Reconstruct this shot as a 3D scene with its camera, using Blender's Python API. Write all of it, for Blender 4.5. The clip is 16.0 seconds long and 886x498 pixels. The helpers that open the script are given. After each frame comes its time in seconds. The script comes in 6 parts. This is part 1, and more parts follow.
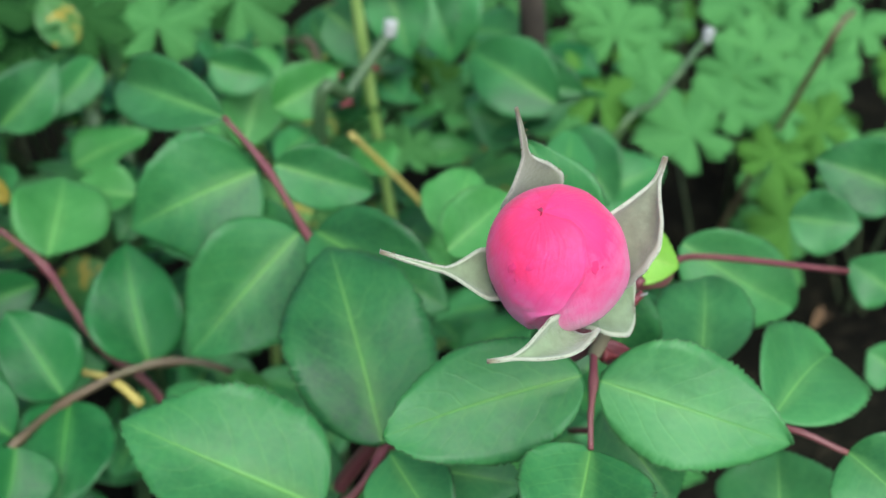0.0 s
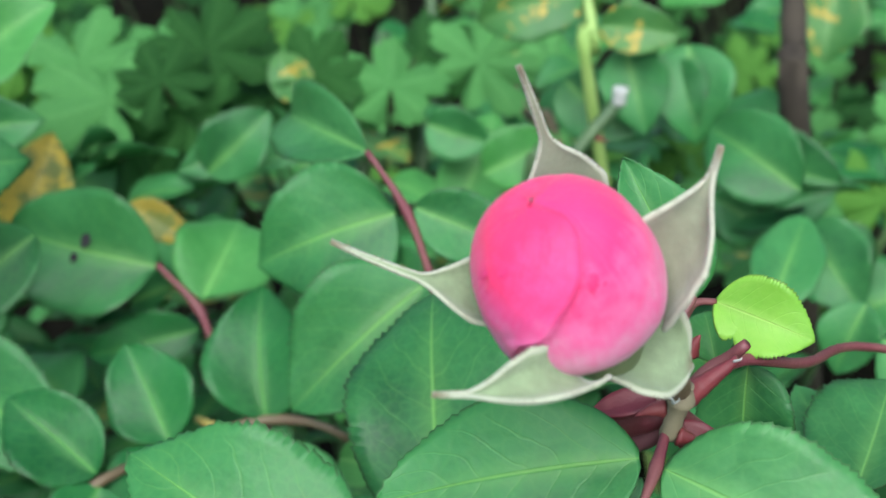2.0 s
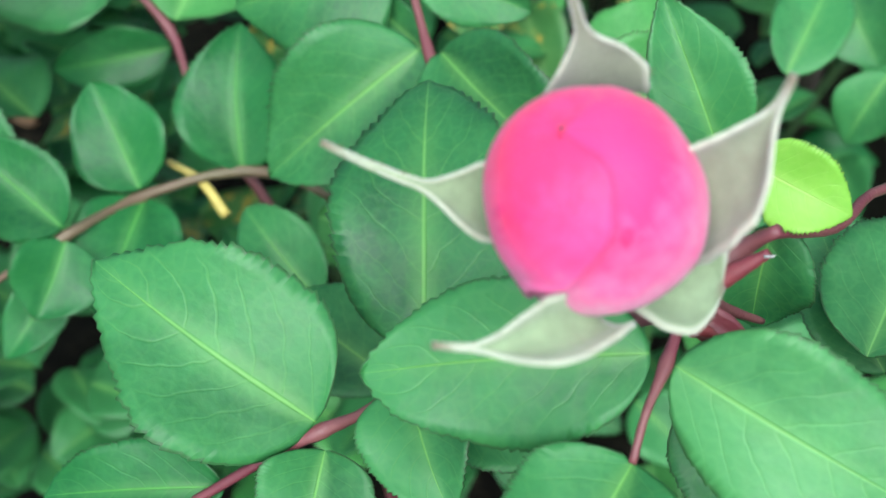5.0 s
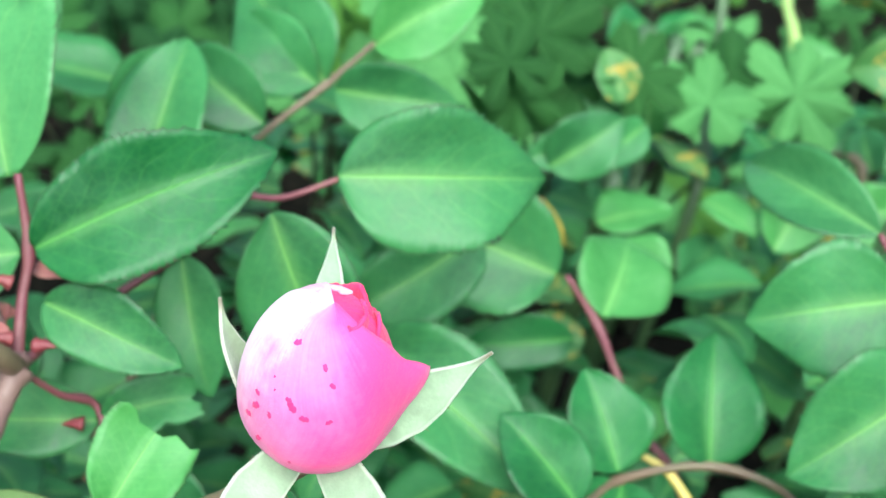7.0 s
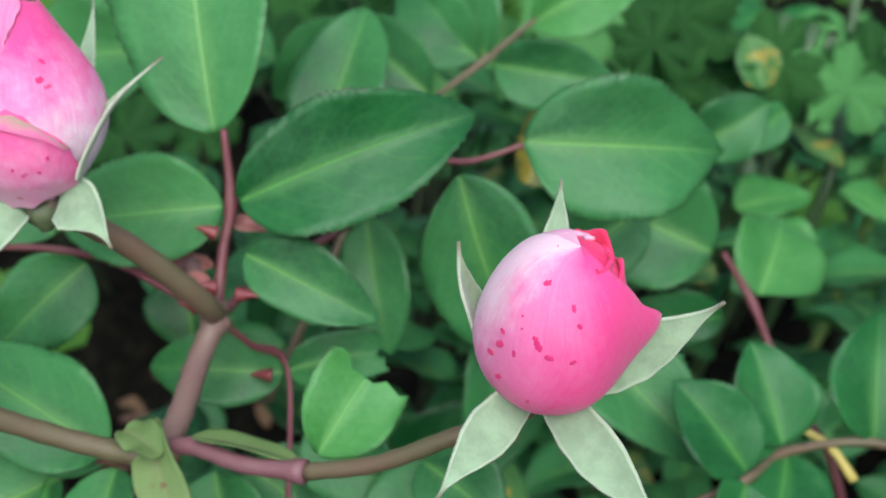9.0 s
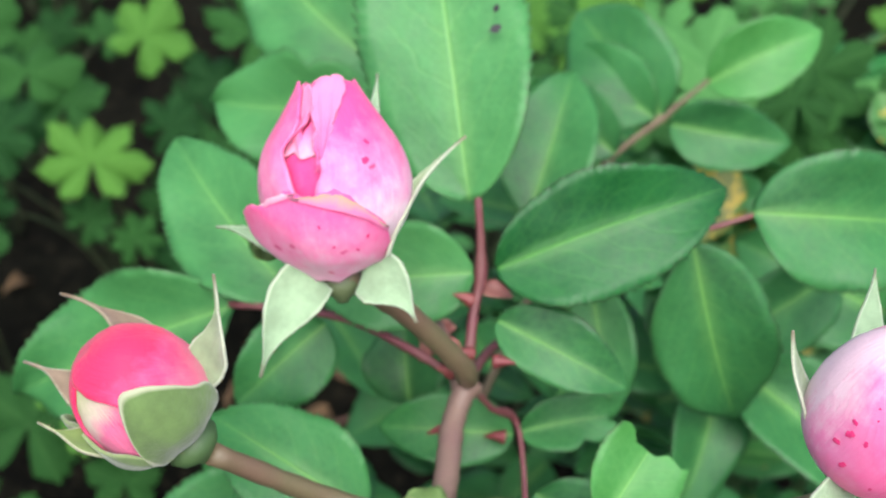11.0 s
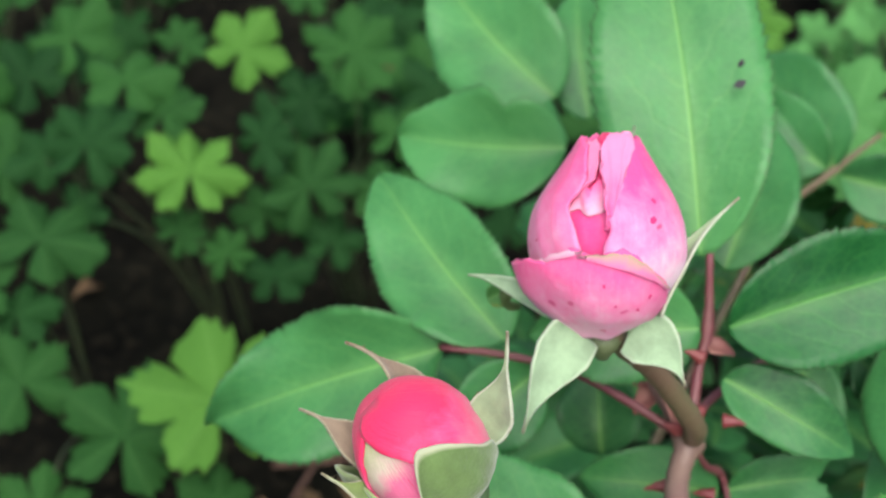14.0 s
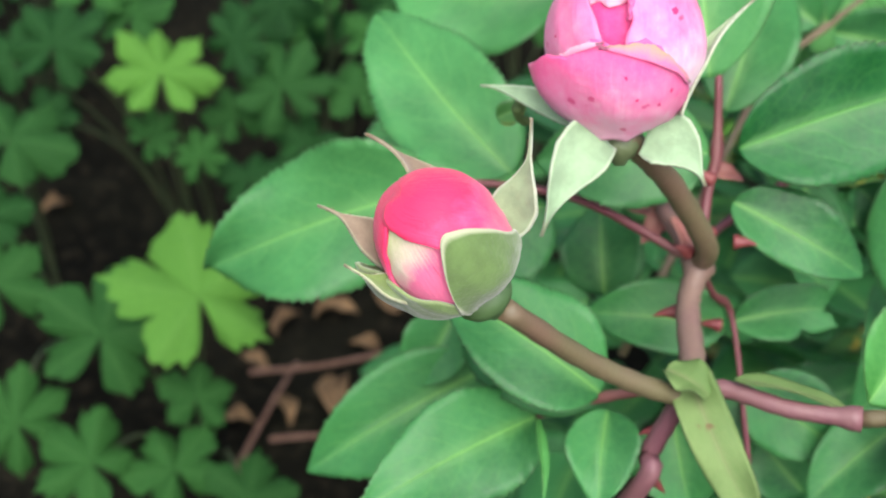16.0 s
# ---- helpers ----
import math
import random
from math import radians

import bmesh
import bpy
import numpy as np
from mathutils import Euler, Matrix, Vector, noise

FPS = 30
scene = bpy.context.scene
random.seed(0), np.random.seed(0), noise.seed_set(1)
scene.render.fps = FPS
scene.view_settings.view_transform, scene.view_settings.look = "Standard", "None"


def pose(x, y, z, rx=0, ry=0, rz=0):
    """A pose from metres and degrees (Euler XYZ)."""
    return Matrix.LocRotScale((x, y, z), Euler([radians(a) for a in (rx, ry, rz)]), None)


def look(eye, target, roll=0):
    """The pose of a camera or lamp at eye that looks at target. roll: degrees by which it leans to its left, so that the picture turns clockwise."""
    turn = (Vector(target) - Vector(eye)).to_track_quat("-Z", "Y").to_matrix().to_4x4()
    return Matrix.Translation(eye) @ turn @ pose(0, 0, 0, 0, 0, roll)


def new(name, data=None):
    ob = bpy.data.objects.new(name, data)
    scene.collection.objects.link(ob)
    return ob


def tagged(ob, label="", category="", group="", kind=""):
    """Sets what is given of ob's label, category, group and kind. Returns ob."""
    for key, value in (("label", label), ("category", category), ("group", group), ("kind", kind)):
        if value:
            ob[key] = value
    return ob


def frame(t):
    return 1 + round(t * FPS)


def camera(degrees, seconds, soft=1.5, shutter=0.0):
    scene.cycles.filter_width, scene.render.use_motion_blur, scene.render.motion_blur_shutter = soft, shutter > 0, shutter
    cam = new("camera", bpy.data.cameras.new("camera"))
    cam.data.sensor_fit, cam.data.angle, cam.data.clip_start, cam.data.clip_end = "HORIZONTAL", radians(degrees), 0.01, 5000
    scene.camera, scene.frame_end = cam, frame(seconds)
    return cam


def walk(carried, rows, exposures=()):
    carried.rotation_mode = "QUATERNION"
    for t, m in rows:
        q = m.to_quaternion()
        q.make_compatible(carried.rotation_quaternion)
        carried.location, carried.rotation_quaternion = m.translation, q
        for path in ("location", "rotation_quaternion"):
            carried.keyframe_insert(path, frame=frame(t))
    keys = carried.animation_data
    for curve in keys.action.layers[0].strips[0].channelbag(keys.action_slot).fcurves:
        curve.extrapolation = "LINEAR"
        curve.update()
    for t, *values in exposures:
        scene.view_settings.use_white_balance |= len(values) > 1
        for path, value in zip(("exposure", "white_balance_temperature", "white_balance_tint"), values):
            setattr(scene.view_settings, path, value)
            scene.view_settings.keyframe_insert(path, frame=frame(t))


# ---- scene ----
# ---- camera ----
cam = camera(38.0, 16.0, soft=1.5)
PATH = [
    (0, (-0.05922, -0.12910, 0.58828), (-0.01711, 0.01541, 0.45658), -4.40),
    (0.5, (-0.02442, -0.13862, 0.56269), (-0.00940, 0.02337, 0.44636), -10.39),
    (1, (-0.00905, -0.13386, 0.54464), (-0.01086, 0.03379, 0.43560), -11.13),
    (1.5, (-0.00871, -0.12199, 0.54372), (-0.01345, 0.04608, 0.43542), -10.72),
    (2, (-0.01027, -0.11309, 0.54108), (-0.01775, 0.05438, 0.43200), -10.07),
    (2.5, (-0.00796, -0.10517, 0.53891), (-0.01773, 0.05890, 0.42495), -9.63),
    (3, (-0.00456, -0.09860, 0.53584), (-0.01597, 0.06237, 0.41769), -9.52),
    (3.2, (-0.00449, -0.09638, 0.53530), (-0.01692, 0.06294, 0.41504), -9.69),
    (5.3, (-0.01422, -0.07753, 0.55346), (-0.02179, 0.04986, 0.39946), -7.11),
    (5.5, (-0.02435, -0.08133, 0.55432), (-0.02840, 0.04926, 0.40289), -5.50),
    (6, (-0.06459, -0.08623, 0.56500), (-0.06617, 0.05723, 0.42566), -3.09),
    (6.2, (-0.08172, -0.08608, 0.57490), (-0.08211, 0.05858, 0.43679), -2.38),
    (6.5, (-0.10704, -0.09266, 0.57302), (-0.10392, 0.06017, 0.44405), -0.73),
    (7, (-0.14067, -0.09371, 0.57635), (-0.13636, 0.06501, 0.45473), 2.68),
    (7.5, (-0.15345, -0.10201, 0.56455), (-0.15232, 0.05755, 0.44397), 3.66),
    (8, (-0.15913, -0.10362, 0.56407), (-0.15945, 0.05487, 0.44208), 4.04),
    (8.2, (-0.16183, -0.10428, 0.56651), (-0.16416, 0.05462, 0.44507), 3.52),
    (10.3, (-0.18510, -0.10345, 0.57814), (-0.19047, 0.05460, 0.45570), 1.67),
    (10.5, (-0.19826, -0.10365, 0.58094), (-0.20173, 0.05491, 0.45908), 2.46),
    (11, (-0.22504, -0.10488, 0.58239), (-0.22648, 0.05523, 0.46254), 4.23),
    (11.5, (-0.24224, -0.10222, 0.58504), (-0.24324, 0.05803, 0.46538), 5.07),
    (12, (-0.25877, -0.10452, 0.58026), (-0.25911, 0.05596, 0.46091), 5.97),
    (12.5, (-0.27004, -0.10556, 0.58284), (-0.27164, 0.05569, 0.46455), 6.79),
    (13, (-0.26940, -0.09992, 0.59153), (-0.27147, 0.06034, 0.47190), 6.63),
    (13.5, (-0.27188, -0.10181, 0.58490), (-0.27368, 0.05996, 0.46730), 6.95),
    (14, (-0.27388, -0.10049, 0.58263), (-0.27522, 0.06069, 0.46423), 7.01),
    (14.5, (-0.28636, -0.11180, 0.55902), (-0.28475, 0.05141, 0.44342), 7.83),
    (15, (-0.29858, -0.10915, 0.55568), (-0.29536, 0.05251, 0.43796), 8.24),
    (15.5, (-0.30223, -0.10734, 0.55548), (-0.29679, 0.05099, 0.43342), 9.09),
    (16, (-0.28123, -0.11332, 0.55869), (-0.27486, 0.04369, 0.43497), 7.96),
]
walk(cam, [(t, look(eye, target, roll)) for t, eye, target, roll in PATH],
     exposures=[(0, 0.35, 5950, 5.0), (1, 0.44, 5981, 5.3), (2, 0.48, 6012, 5.6), (3.2, 0.67, 6050, 6.0), (5.5, 0.72, 5800, 4.0), (6, 0.51, 5817, 4.3), (6.5, 0.89, 5833, 4.7), (7, 1.14, 5850, 5.0), (7.5, 1.09, 5829, 6.7), (8, 0.45, 5920, 8.3), (8.2, 0.3, 5950, 9.5), (10.3, 0.18, 5950, 12.0), (10.5, 0.26, 6036, 11.7), (11, 0.64, 6250, 11.0), (11.5, 0.75, 6325, 10.5), (12, 0.63, 6400, 10.0), (12.5, 0.24, 6400, 10.0), (13, 0.38, 6400, 10.0), (14, 0.46, 6400, 10.0), (14.5, 0.5, 6400, 10.0), (15, 0.48, 6400, 10.0), (16, 0.73, 6400, 10.0)])
cam.data.dof.use_dof = True
cam.data.dof.focus_distance = 0.18
cam.data.dof.aperture_fstop = 26.0

# ---- light: bright overcast sky over a garden bed ----
world = bpy.data.worlds.new("sky")
scene.world = world
world.use_nodes = True
wn = world.node_tree.nodes
sky = wn.new("ShaderNodeTexSky")
sky.sky_type = "NISHITA"
sky.sun_disc = False
sky.sun_elevation = radians(50)
sky.sun_rotation = radians(175)
sky.dust_density = 4.0
wn["Background"].inputs["Strength"].default_value = 0.15
haze = wn.new("ShaderNodeHueSaturation")
haze.inputs["Saturation"].default_value = 0.75
world.node_tree.links.new(sky.outputs[0], haze.inputs["Color"])
world.node_tree.links.new(haze.outputs[0], wn["Background"].inputs["Color"])
sun = new("sun", bpy.data.lights.new("sun", "SUN"))
sun.data.energy = 2.6
sun.data.angle = radians(55)
sun.data.color = (1.0, 0.97, 0.92)
sun.matrix_world = look((0.0, -0.75, 1.9), (-0.1, 0.1, 0.4))
scene.view_settings.exposure = 0.0


# ---- materials ----
def material(name):
    m = bpy.data.materials.new(name)
    m.use_nodes = True
    return m, m.node_tree.nodes, m.node_tree.links, m.node_tree.nodes["Principled BSDF"]


def math_node(nodes, links, op, a, b=None, c=None):
    n = nodes.new("ShaderNodeMath")
    n.operation = op
    for i, v in enumerate((a, b, c)):
        if v is None:
            continue
        if isinstance(v, (int, float)):
            n.inputs[i].default_value = v
        else:
            links.new(v, n.inputs[i])
    return n.outputs[0]


def mix_color(nodes, links, fac, a, b, blend="MIX"):
    n = nodes.new("ShaderNodeMix")
    n.data_type, n.blend_type = "RGBA", blend
    for i, v in ((0, fac), (6, a), (7, b)):
        if isinstance(v, (int, float)):
            n.inputs[i].default_value = v
        elif isinstance(v, tuple):
            n.inputs[i].default_value = (*v, 1)
        else:
            links.new(v, n.inputs[i])
    return n.outputs[2]


def noise_node(nodes, links, scale, detail=3.0, vector=None, rough=0.55):
    n = nodes.new("ShaderNodeTexNoise")
    n.inputs["Scale"].default_value, n.inputs["Detail"].default_value = scale, detail
    n.inputs["Roughness"].default_value = rough
    if vector is None:
        vector = nodes.new("ShaderNodeTexCoord").outputs["Object"]
    links.new(vector, n.inputs["Vector"])
    return n.outputs[0]


def smooth(nodes, links, value, lo, hi):
    n = nodes.new("ShaderNodeMapRange")
    n.interpolation_type = "SMOOTHSTEP"
    n.inputs[1].default_value, n.inputs[2].default_value = lo, hi
    links.new(value, n.inputs[0])
    return n.outputs[0]


def through_light(nodes, links, bsdf, color, share):
    """Lets a share of the light through a thin sheet."""
    out = nodes["Material Output"]
    tr = nodes.new("ShaderNodeBsdfTranslucent")
    if isinstance(color, tuple):
        tr.inputs[0].default_value = (*color, 1)
    else:
        links.new(color, tr.inputs[0])
    mx = nodes.new("ShaderNodeMixShader")
    mx.inputs[0].default_value = share
    links.new(bsdf.outputs[0], mx.inputs[1])
    links.new(tr.outputs[0], mx.inputs[2])
    links.new(mx.outputs[0], out.inputs[0])


def leaf_material(name, dark, light, vein, veins=7.0, spots=None, rough=0.40, share=0.26, spot_lo=0.62, gloss=0.36, rim=(0.035, 0.042, 0.020)):
    m, nd, lk, b = material(name)
    uv = nd.new("ShaderNodeUVMap").outputs[0]
    sep = nd.new("ShaderNodeSeparateXYZ")
    lk.new(uv, sep.inputs[0])
    u, v = sep.outputs[0], sep.outputs[1]
    av = math_node(nd, lk, "ABSOLUTE", math_node(nd, lk, "MULTIPLY_ADD", v, 2.0, -1.0))
    info = nd.new("ShaderNodeObjectInfo").outputs["Random"]
    tc = nd.new("ShaderNodeTexCoord").outputs["Object"]
    wob = noise_node(nd, lk, 120, 2, tc)
    # midrib and side veins
    mid = math_node(nd, lk, "SUBTRACT", 1.0, smooth(nd, lk, math_node(nd, lk, "MULTIPLY_ADD", u, 0.02, av), 0.014, 0.045))
    ph = math_node(nd, lk, "ADD", math_node(nd, lk, "MULTIPLY", u, veins), math_node(nd, lk, "MULTIPLY", math_node(nd, lk, "POWER", av, 1.25), -2.3))
    ph = math_node(nd, lk, "ADD", ph, math_node(nd, lk, "MULTIPLY", wob, 1.0))
    fr = math_node(nd, lk, "ABSOLUTE", math_node(nd, lk, "SUBTRACT", math_node(nd, lk, "FRACT", ph), 0.5))
    side = math_node(nd, lk, "SUBTRACT", 1.0, smooth(nd, lk, fr, 0.01, 0.07))
    side = math_node(nd, lk, "MULTIPLY", side, math_node(nd, lk, "SUBTRACT", 1.0, smooth(nd, lk, av, 0.55, 0.95)))
    big = noise_node(nd, lk, 45, 3, tc)
    fine = noise_node(nd, lk, 700, 3, tc)
    tone = math_node(nd, lk, "ADD", math_node(nd, lk, "MULTIPLY", smooth(nd, lk, big, 0.32, 0.68), 0.6), math_node(nd, lk, "MULTIPLY_ADD", info, 0.6, -0.12))
    tone = math_node(nd, lk, "ADD", tone, math_node(nd, lk, "MULTIPLY_ADD", fine, 0.6, -0.2))
    patch = noise_node(nd, lk, 160, 3, tc)
    tone = math_node(nd, lk, "ADD", tone, math_node(nd, lk, "MULTIPLY_ADD", patch, 0.7, -0.35))
    col = mix_color(nd, lk, tone, dark, light)
    net = nd.new("ShaderNodeTexVoronoi")
    net.feature = "DISTANCE_TO_EDGE"
    net.inputs["Scale"].default_value = 420
    lk.new(tc, net.inputs["Vector"])
    cell = math_node(nd, lk, "SUBTRACT", 1.0, smooth(nd, lk, net.outputs["Distance"], 0.02, 0.16))
    col = mix_color(nd, lk, math_node(nd, lk, "MULTIPLY", cell, 0.05), col, vein)
    col = mix_color(nd, lk, math_node(nd, lk, "MULTIPLY", side, math_node(nd, lk, "MULTIPLY", big, 0.20)), col, vein)
    glow = math_node(nd, lk, "SUBTRACT", 1.0, smooth(nd, lk, av, 0.0, 0.30))
    col = mix_color(nd, lk, math_node(nd, lk, "MULTIPLY", glow, math_node(nd, lk, "MULTIPLY_ADD", u, -0.32, 0.35)), col, vein)
    col = mix_color(nd, lk, math_node(nd, lk, "MULTIPLY", mid, 0.62), col, vein)
    if rim:
        col = mix_color(nd, lk, math_node(nd, lk, "MULTIPLY", smooth(nd, lk, av, 0.955, 0.985), 0.45), col, rim)
    if spots:
        sp = noise_node(nd, lk, 130, 4, tc, 0.7)
        col = mix_color(nd, lk, smooth(nd, lk, sp, spot_lo, spot_lo + 0.08), col, spots)
    lk.new(col, b.inputs["Base Color"])
    r = math_node(nd, lk, "ADD", math_node(nd, lk, "MULTIPLY_ADD", fine, 0.25, rough - 0.24), math_node(nd, lk, "MULTIPLY", patch, 0.28))
    lk.new(r, b.inputs["Roughness"])
    b.inputs["Specular IOR Level"].default_value = gloss
    # relief: puckered between the veins
    h = math_node(nd, lk, "ADD", math_node(nd, lk, "MULTIPLY", side, -0.16), math_node(nd, lk, "MULTIPLY", mid, -1.0))
    h = math_node(nd, lk, "ADD", h, math_node(nd, lk, "MULTIPLY", fine, 0.35))
    h = math_node(nd, lk, "ADD", h, math_node(nd, lk, "MULTIPLY", noise_node(nd, lk, 190, 2, tc), 1.6))
    bp = nd.new("ShaderNodeBump")
    bp.inputs["Strength"].default_value, bp.inputs["Distance"].default_value = 0.36, 0.0006
    lk.new(h, bp.inputs["Height"])
    lk.new(bp.outputs[0], b.inputs["Normal"])
    through_light(nd, lk, b, col, share)
    return m


ROSE_LEAF = leaf_material("rose leaf", (0.018, 0.104, 0.031), (0.052, 0.232, 0.065), (0.19, 0.45, 0.10))
# same rose leaf, its greens darkened to imitate shade
SHADED_LEAF = leaf_material("rose leaf with shade in its colour", (0.008, 0.082, 0.020), (0.024, 0.165, 0.040), (0.12, 0.38, 0.07))
# same rose leaf, its greens lightened as if catching more sky
LIT_LEAF = leaf_material("rose leaf with skylight in its colour", (0.034, 0.155, 0.046), (0.076, 0.285, 0.084), (0.20, 0.46, 0.12))
PALE_LEAF = leaf_material("pale rose leaf", (0.045, 0.21, 0.042), (0.088, 0.32, 0.078), (0.22, 0.50, 0.13))
BRACT_LEAF = leaf_material("grey-olive bract", (0.11, 0.20, 0.055), (0.19, 0.29, 0.10), (0.24, 0.24, 0.12), spots=(0.17, 0.12, 0.06), spot_lo=0.67, rough=0.7)
LIME_LEAF = leaf_material("young lime leaf", (0.20, 0.46, 0.05), (0.28, 0.55, 0.07), (0.38, 0.58, 0.14))
SPOT_LEAF = leaf_material("spotted rose leaf", (0.04, 0.16, 0.04), (0.09, 0.24, 0.06), (0.2, 0.4, 0.12), spots=(0.42, 0.34, 0.06), spot_lo=0.58)
YELLOW_LEAF = leaf_material("yellowing leaf", (0.30, 0.25, 0.04), (0.46, 0.36, 0.05), (0.36, 0.38, 0.12), spots=(0.16, 0.2, 0.05), spot_lo=0.5)
BROWN_LEAF = leaf_material("dry leaf", (0.085, 0.05, 0.024), (0.20, 0.125, 0.062), (0.13, 0.08, 0.04), rough=0.8, share=0.05)
# plain geranium green is darkened to hold some of the canopy's shade
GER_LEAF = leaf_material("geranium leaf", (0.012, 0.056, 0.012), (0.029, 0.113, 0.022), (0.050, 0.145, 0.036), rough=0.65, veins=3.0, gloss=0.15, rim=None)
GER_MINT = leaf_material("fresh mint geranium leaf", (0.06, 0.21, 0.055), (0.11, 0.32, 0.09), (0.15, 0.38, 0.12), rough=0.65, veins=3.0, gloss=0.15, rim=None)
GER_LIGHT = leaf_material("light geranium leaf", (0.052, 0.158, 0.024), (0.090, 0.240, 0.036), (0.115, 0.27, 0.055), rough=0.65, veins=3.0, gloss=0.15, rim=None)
# darkest geranium green: shade painted into the leaf colour
GER_SHADE = leaf_material("geranium leaf with shade in its colour", (0.006, 0.036, 0.008), (0.014, 0.066, 0.014), (0.03, 0.10, 0.026), rough=0.65, veins=3.0, gloss=0.15, rim=None)


def stem_material(name, a, b_, rough=0.5, scale=60):
    m, nd, lk, b = material(name)
    n1 = noise_node(nd, lk, scale, 4)
    n2 = noise_node(nd, lk, 900, 3)
    col = mix_color(nd, lk, smooth(nd, lk, n1, 0.3, 0.7), a, b_)
    col = mix_color(nd, lk, math_node(nd, lk, "MULTIPLY", n2, 0.35), col, tuple(c * 0.6 for c in a))
    lk.new(col, b.inputs["Base Color"])
    b.inputs["Roughness"].default_value = rough
    bp = nd.new("ShaderNodeBump")
    bp.inputs["Strength"].default_value, bp.inputs["Distance"].default_value = 0.4, 0.0004
    lk.new(n2, bp.inputs["Height"])
    lk.new(bp.outputs[0], b.inputs["Normal"])
    return m


RED_STEM = stem_material("red rose stem", (0.145, 0.030, 0.045), (0.18, 0.072, 0.066))
CANE = stem_material("mauve green cane", (0.18, 0.092, 0.092), (0.19, 0.125, 0.095))
MAUVE_STEM = stem_material("mauve stem", (0.17, 0.066, 0.084), (0.20, 0.105, 0.10))
OLIVE_STEM = stem_material("olive flower stalk", (0.125, 0.110, 0.055), (0.15, 0.092, 0.062))
GREEN_CANE = stem_material("green cane", (0.045, 0.10, 0.04), (0.085, 0.155, 0.055))
LIME_STEM = stem_material("lime shoot", (0.25, 0.42, 0.10), (0.33, 0.48, 0.14))
STRAW = stem_material("straw stick", (0.50, 0.42, 0.10), (0.40, 0.36, 0.12))
THORN = stem_material("red thorn", (0.15, 0.022, 0.028), (0.21, 0.05, 0.045))
GER_STALK = stem_material("geranium stalk", (0.035, 0.060, 0.022), (0.06, 0.075, 0.030), 0.7)
RED_BRACT = stem_material("red bract", (0.13, 0.016, 0.028), (0.21, 0.045, 0.05))
SALMON_BRACT = stem_material("salmon bract", (0.30, 0.10, 0.09), (0.36, 0.18, 0.13))
HIP = stem_material("green rose hip", (0.085, 0.13, 0.055), (0.12, 0.15, 0.07))
HAIR = stem_material("sepal hair", (0.12, 0.16, 0.06), (0.16, 0.08, 0.05))
TWIG = stem_material("dry twig", (0.12, 0.06, 0.04), (0.19, 0.11, 0.08), 0.85)
OLD_BARK = stem_material("old bark", (0.030, 0.024, 0.018), (0.055, 0.045, 0.030), 0.9)
PALE_STUB = stem_material("pale olive stub", (0.24, 0.23, 0.14), (0.20, 0.17, 0.11), 0.7)
BLOTCH = stem_material("black blotch", (0.012, 0.012, 0.016), (0.03, 0.03, 0.035), 0.7)
WHITE_BIT = stem_material("white petal scrap", (0.50, 0.52, 0.50), (0.38, 0.42, 0.40), 0.8)


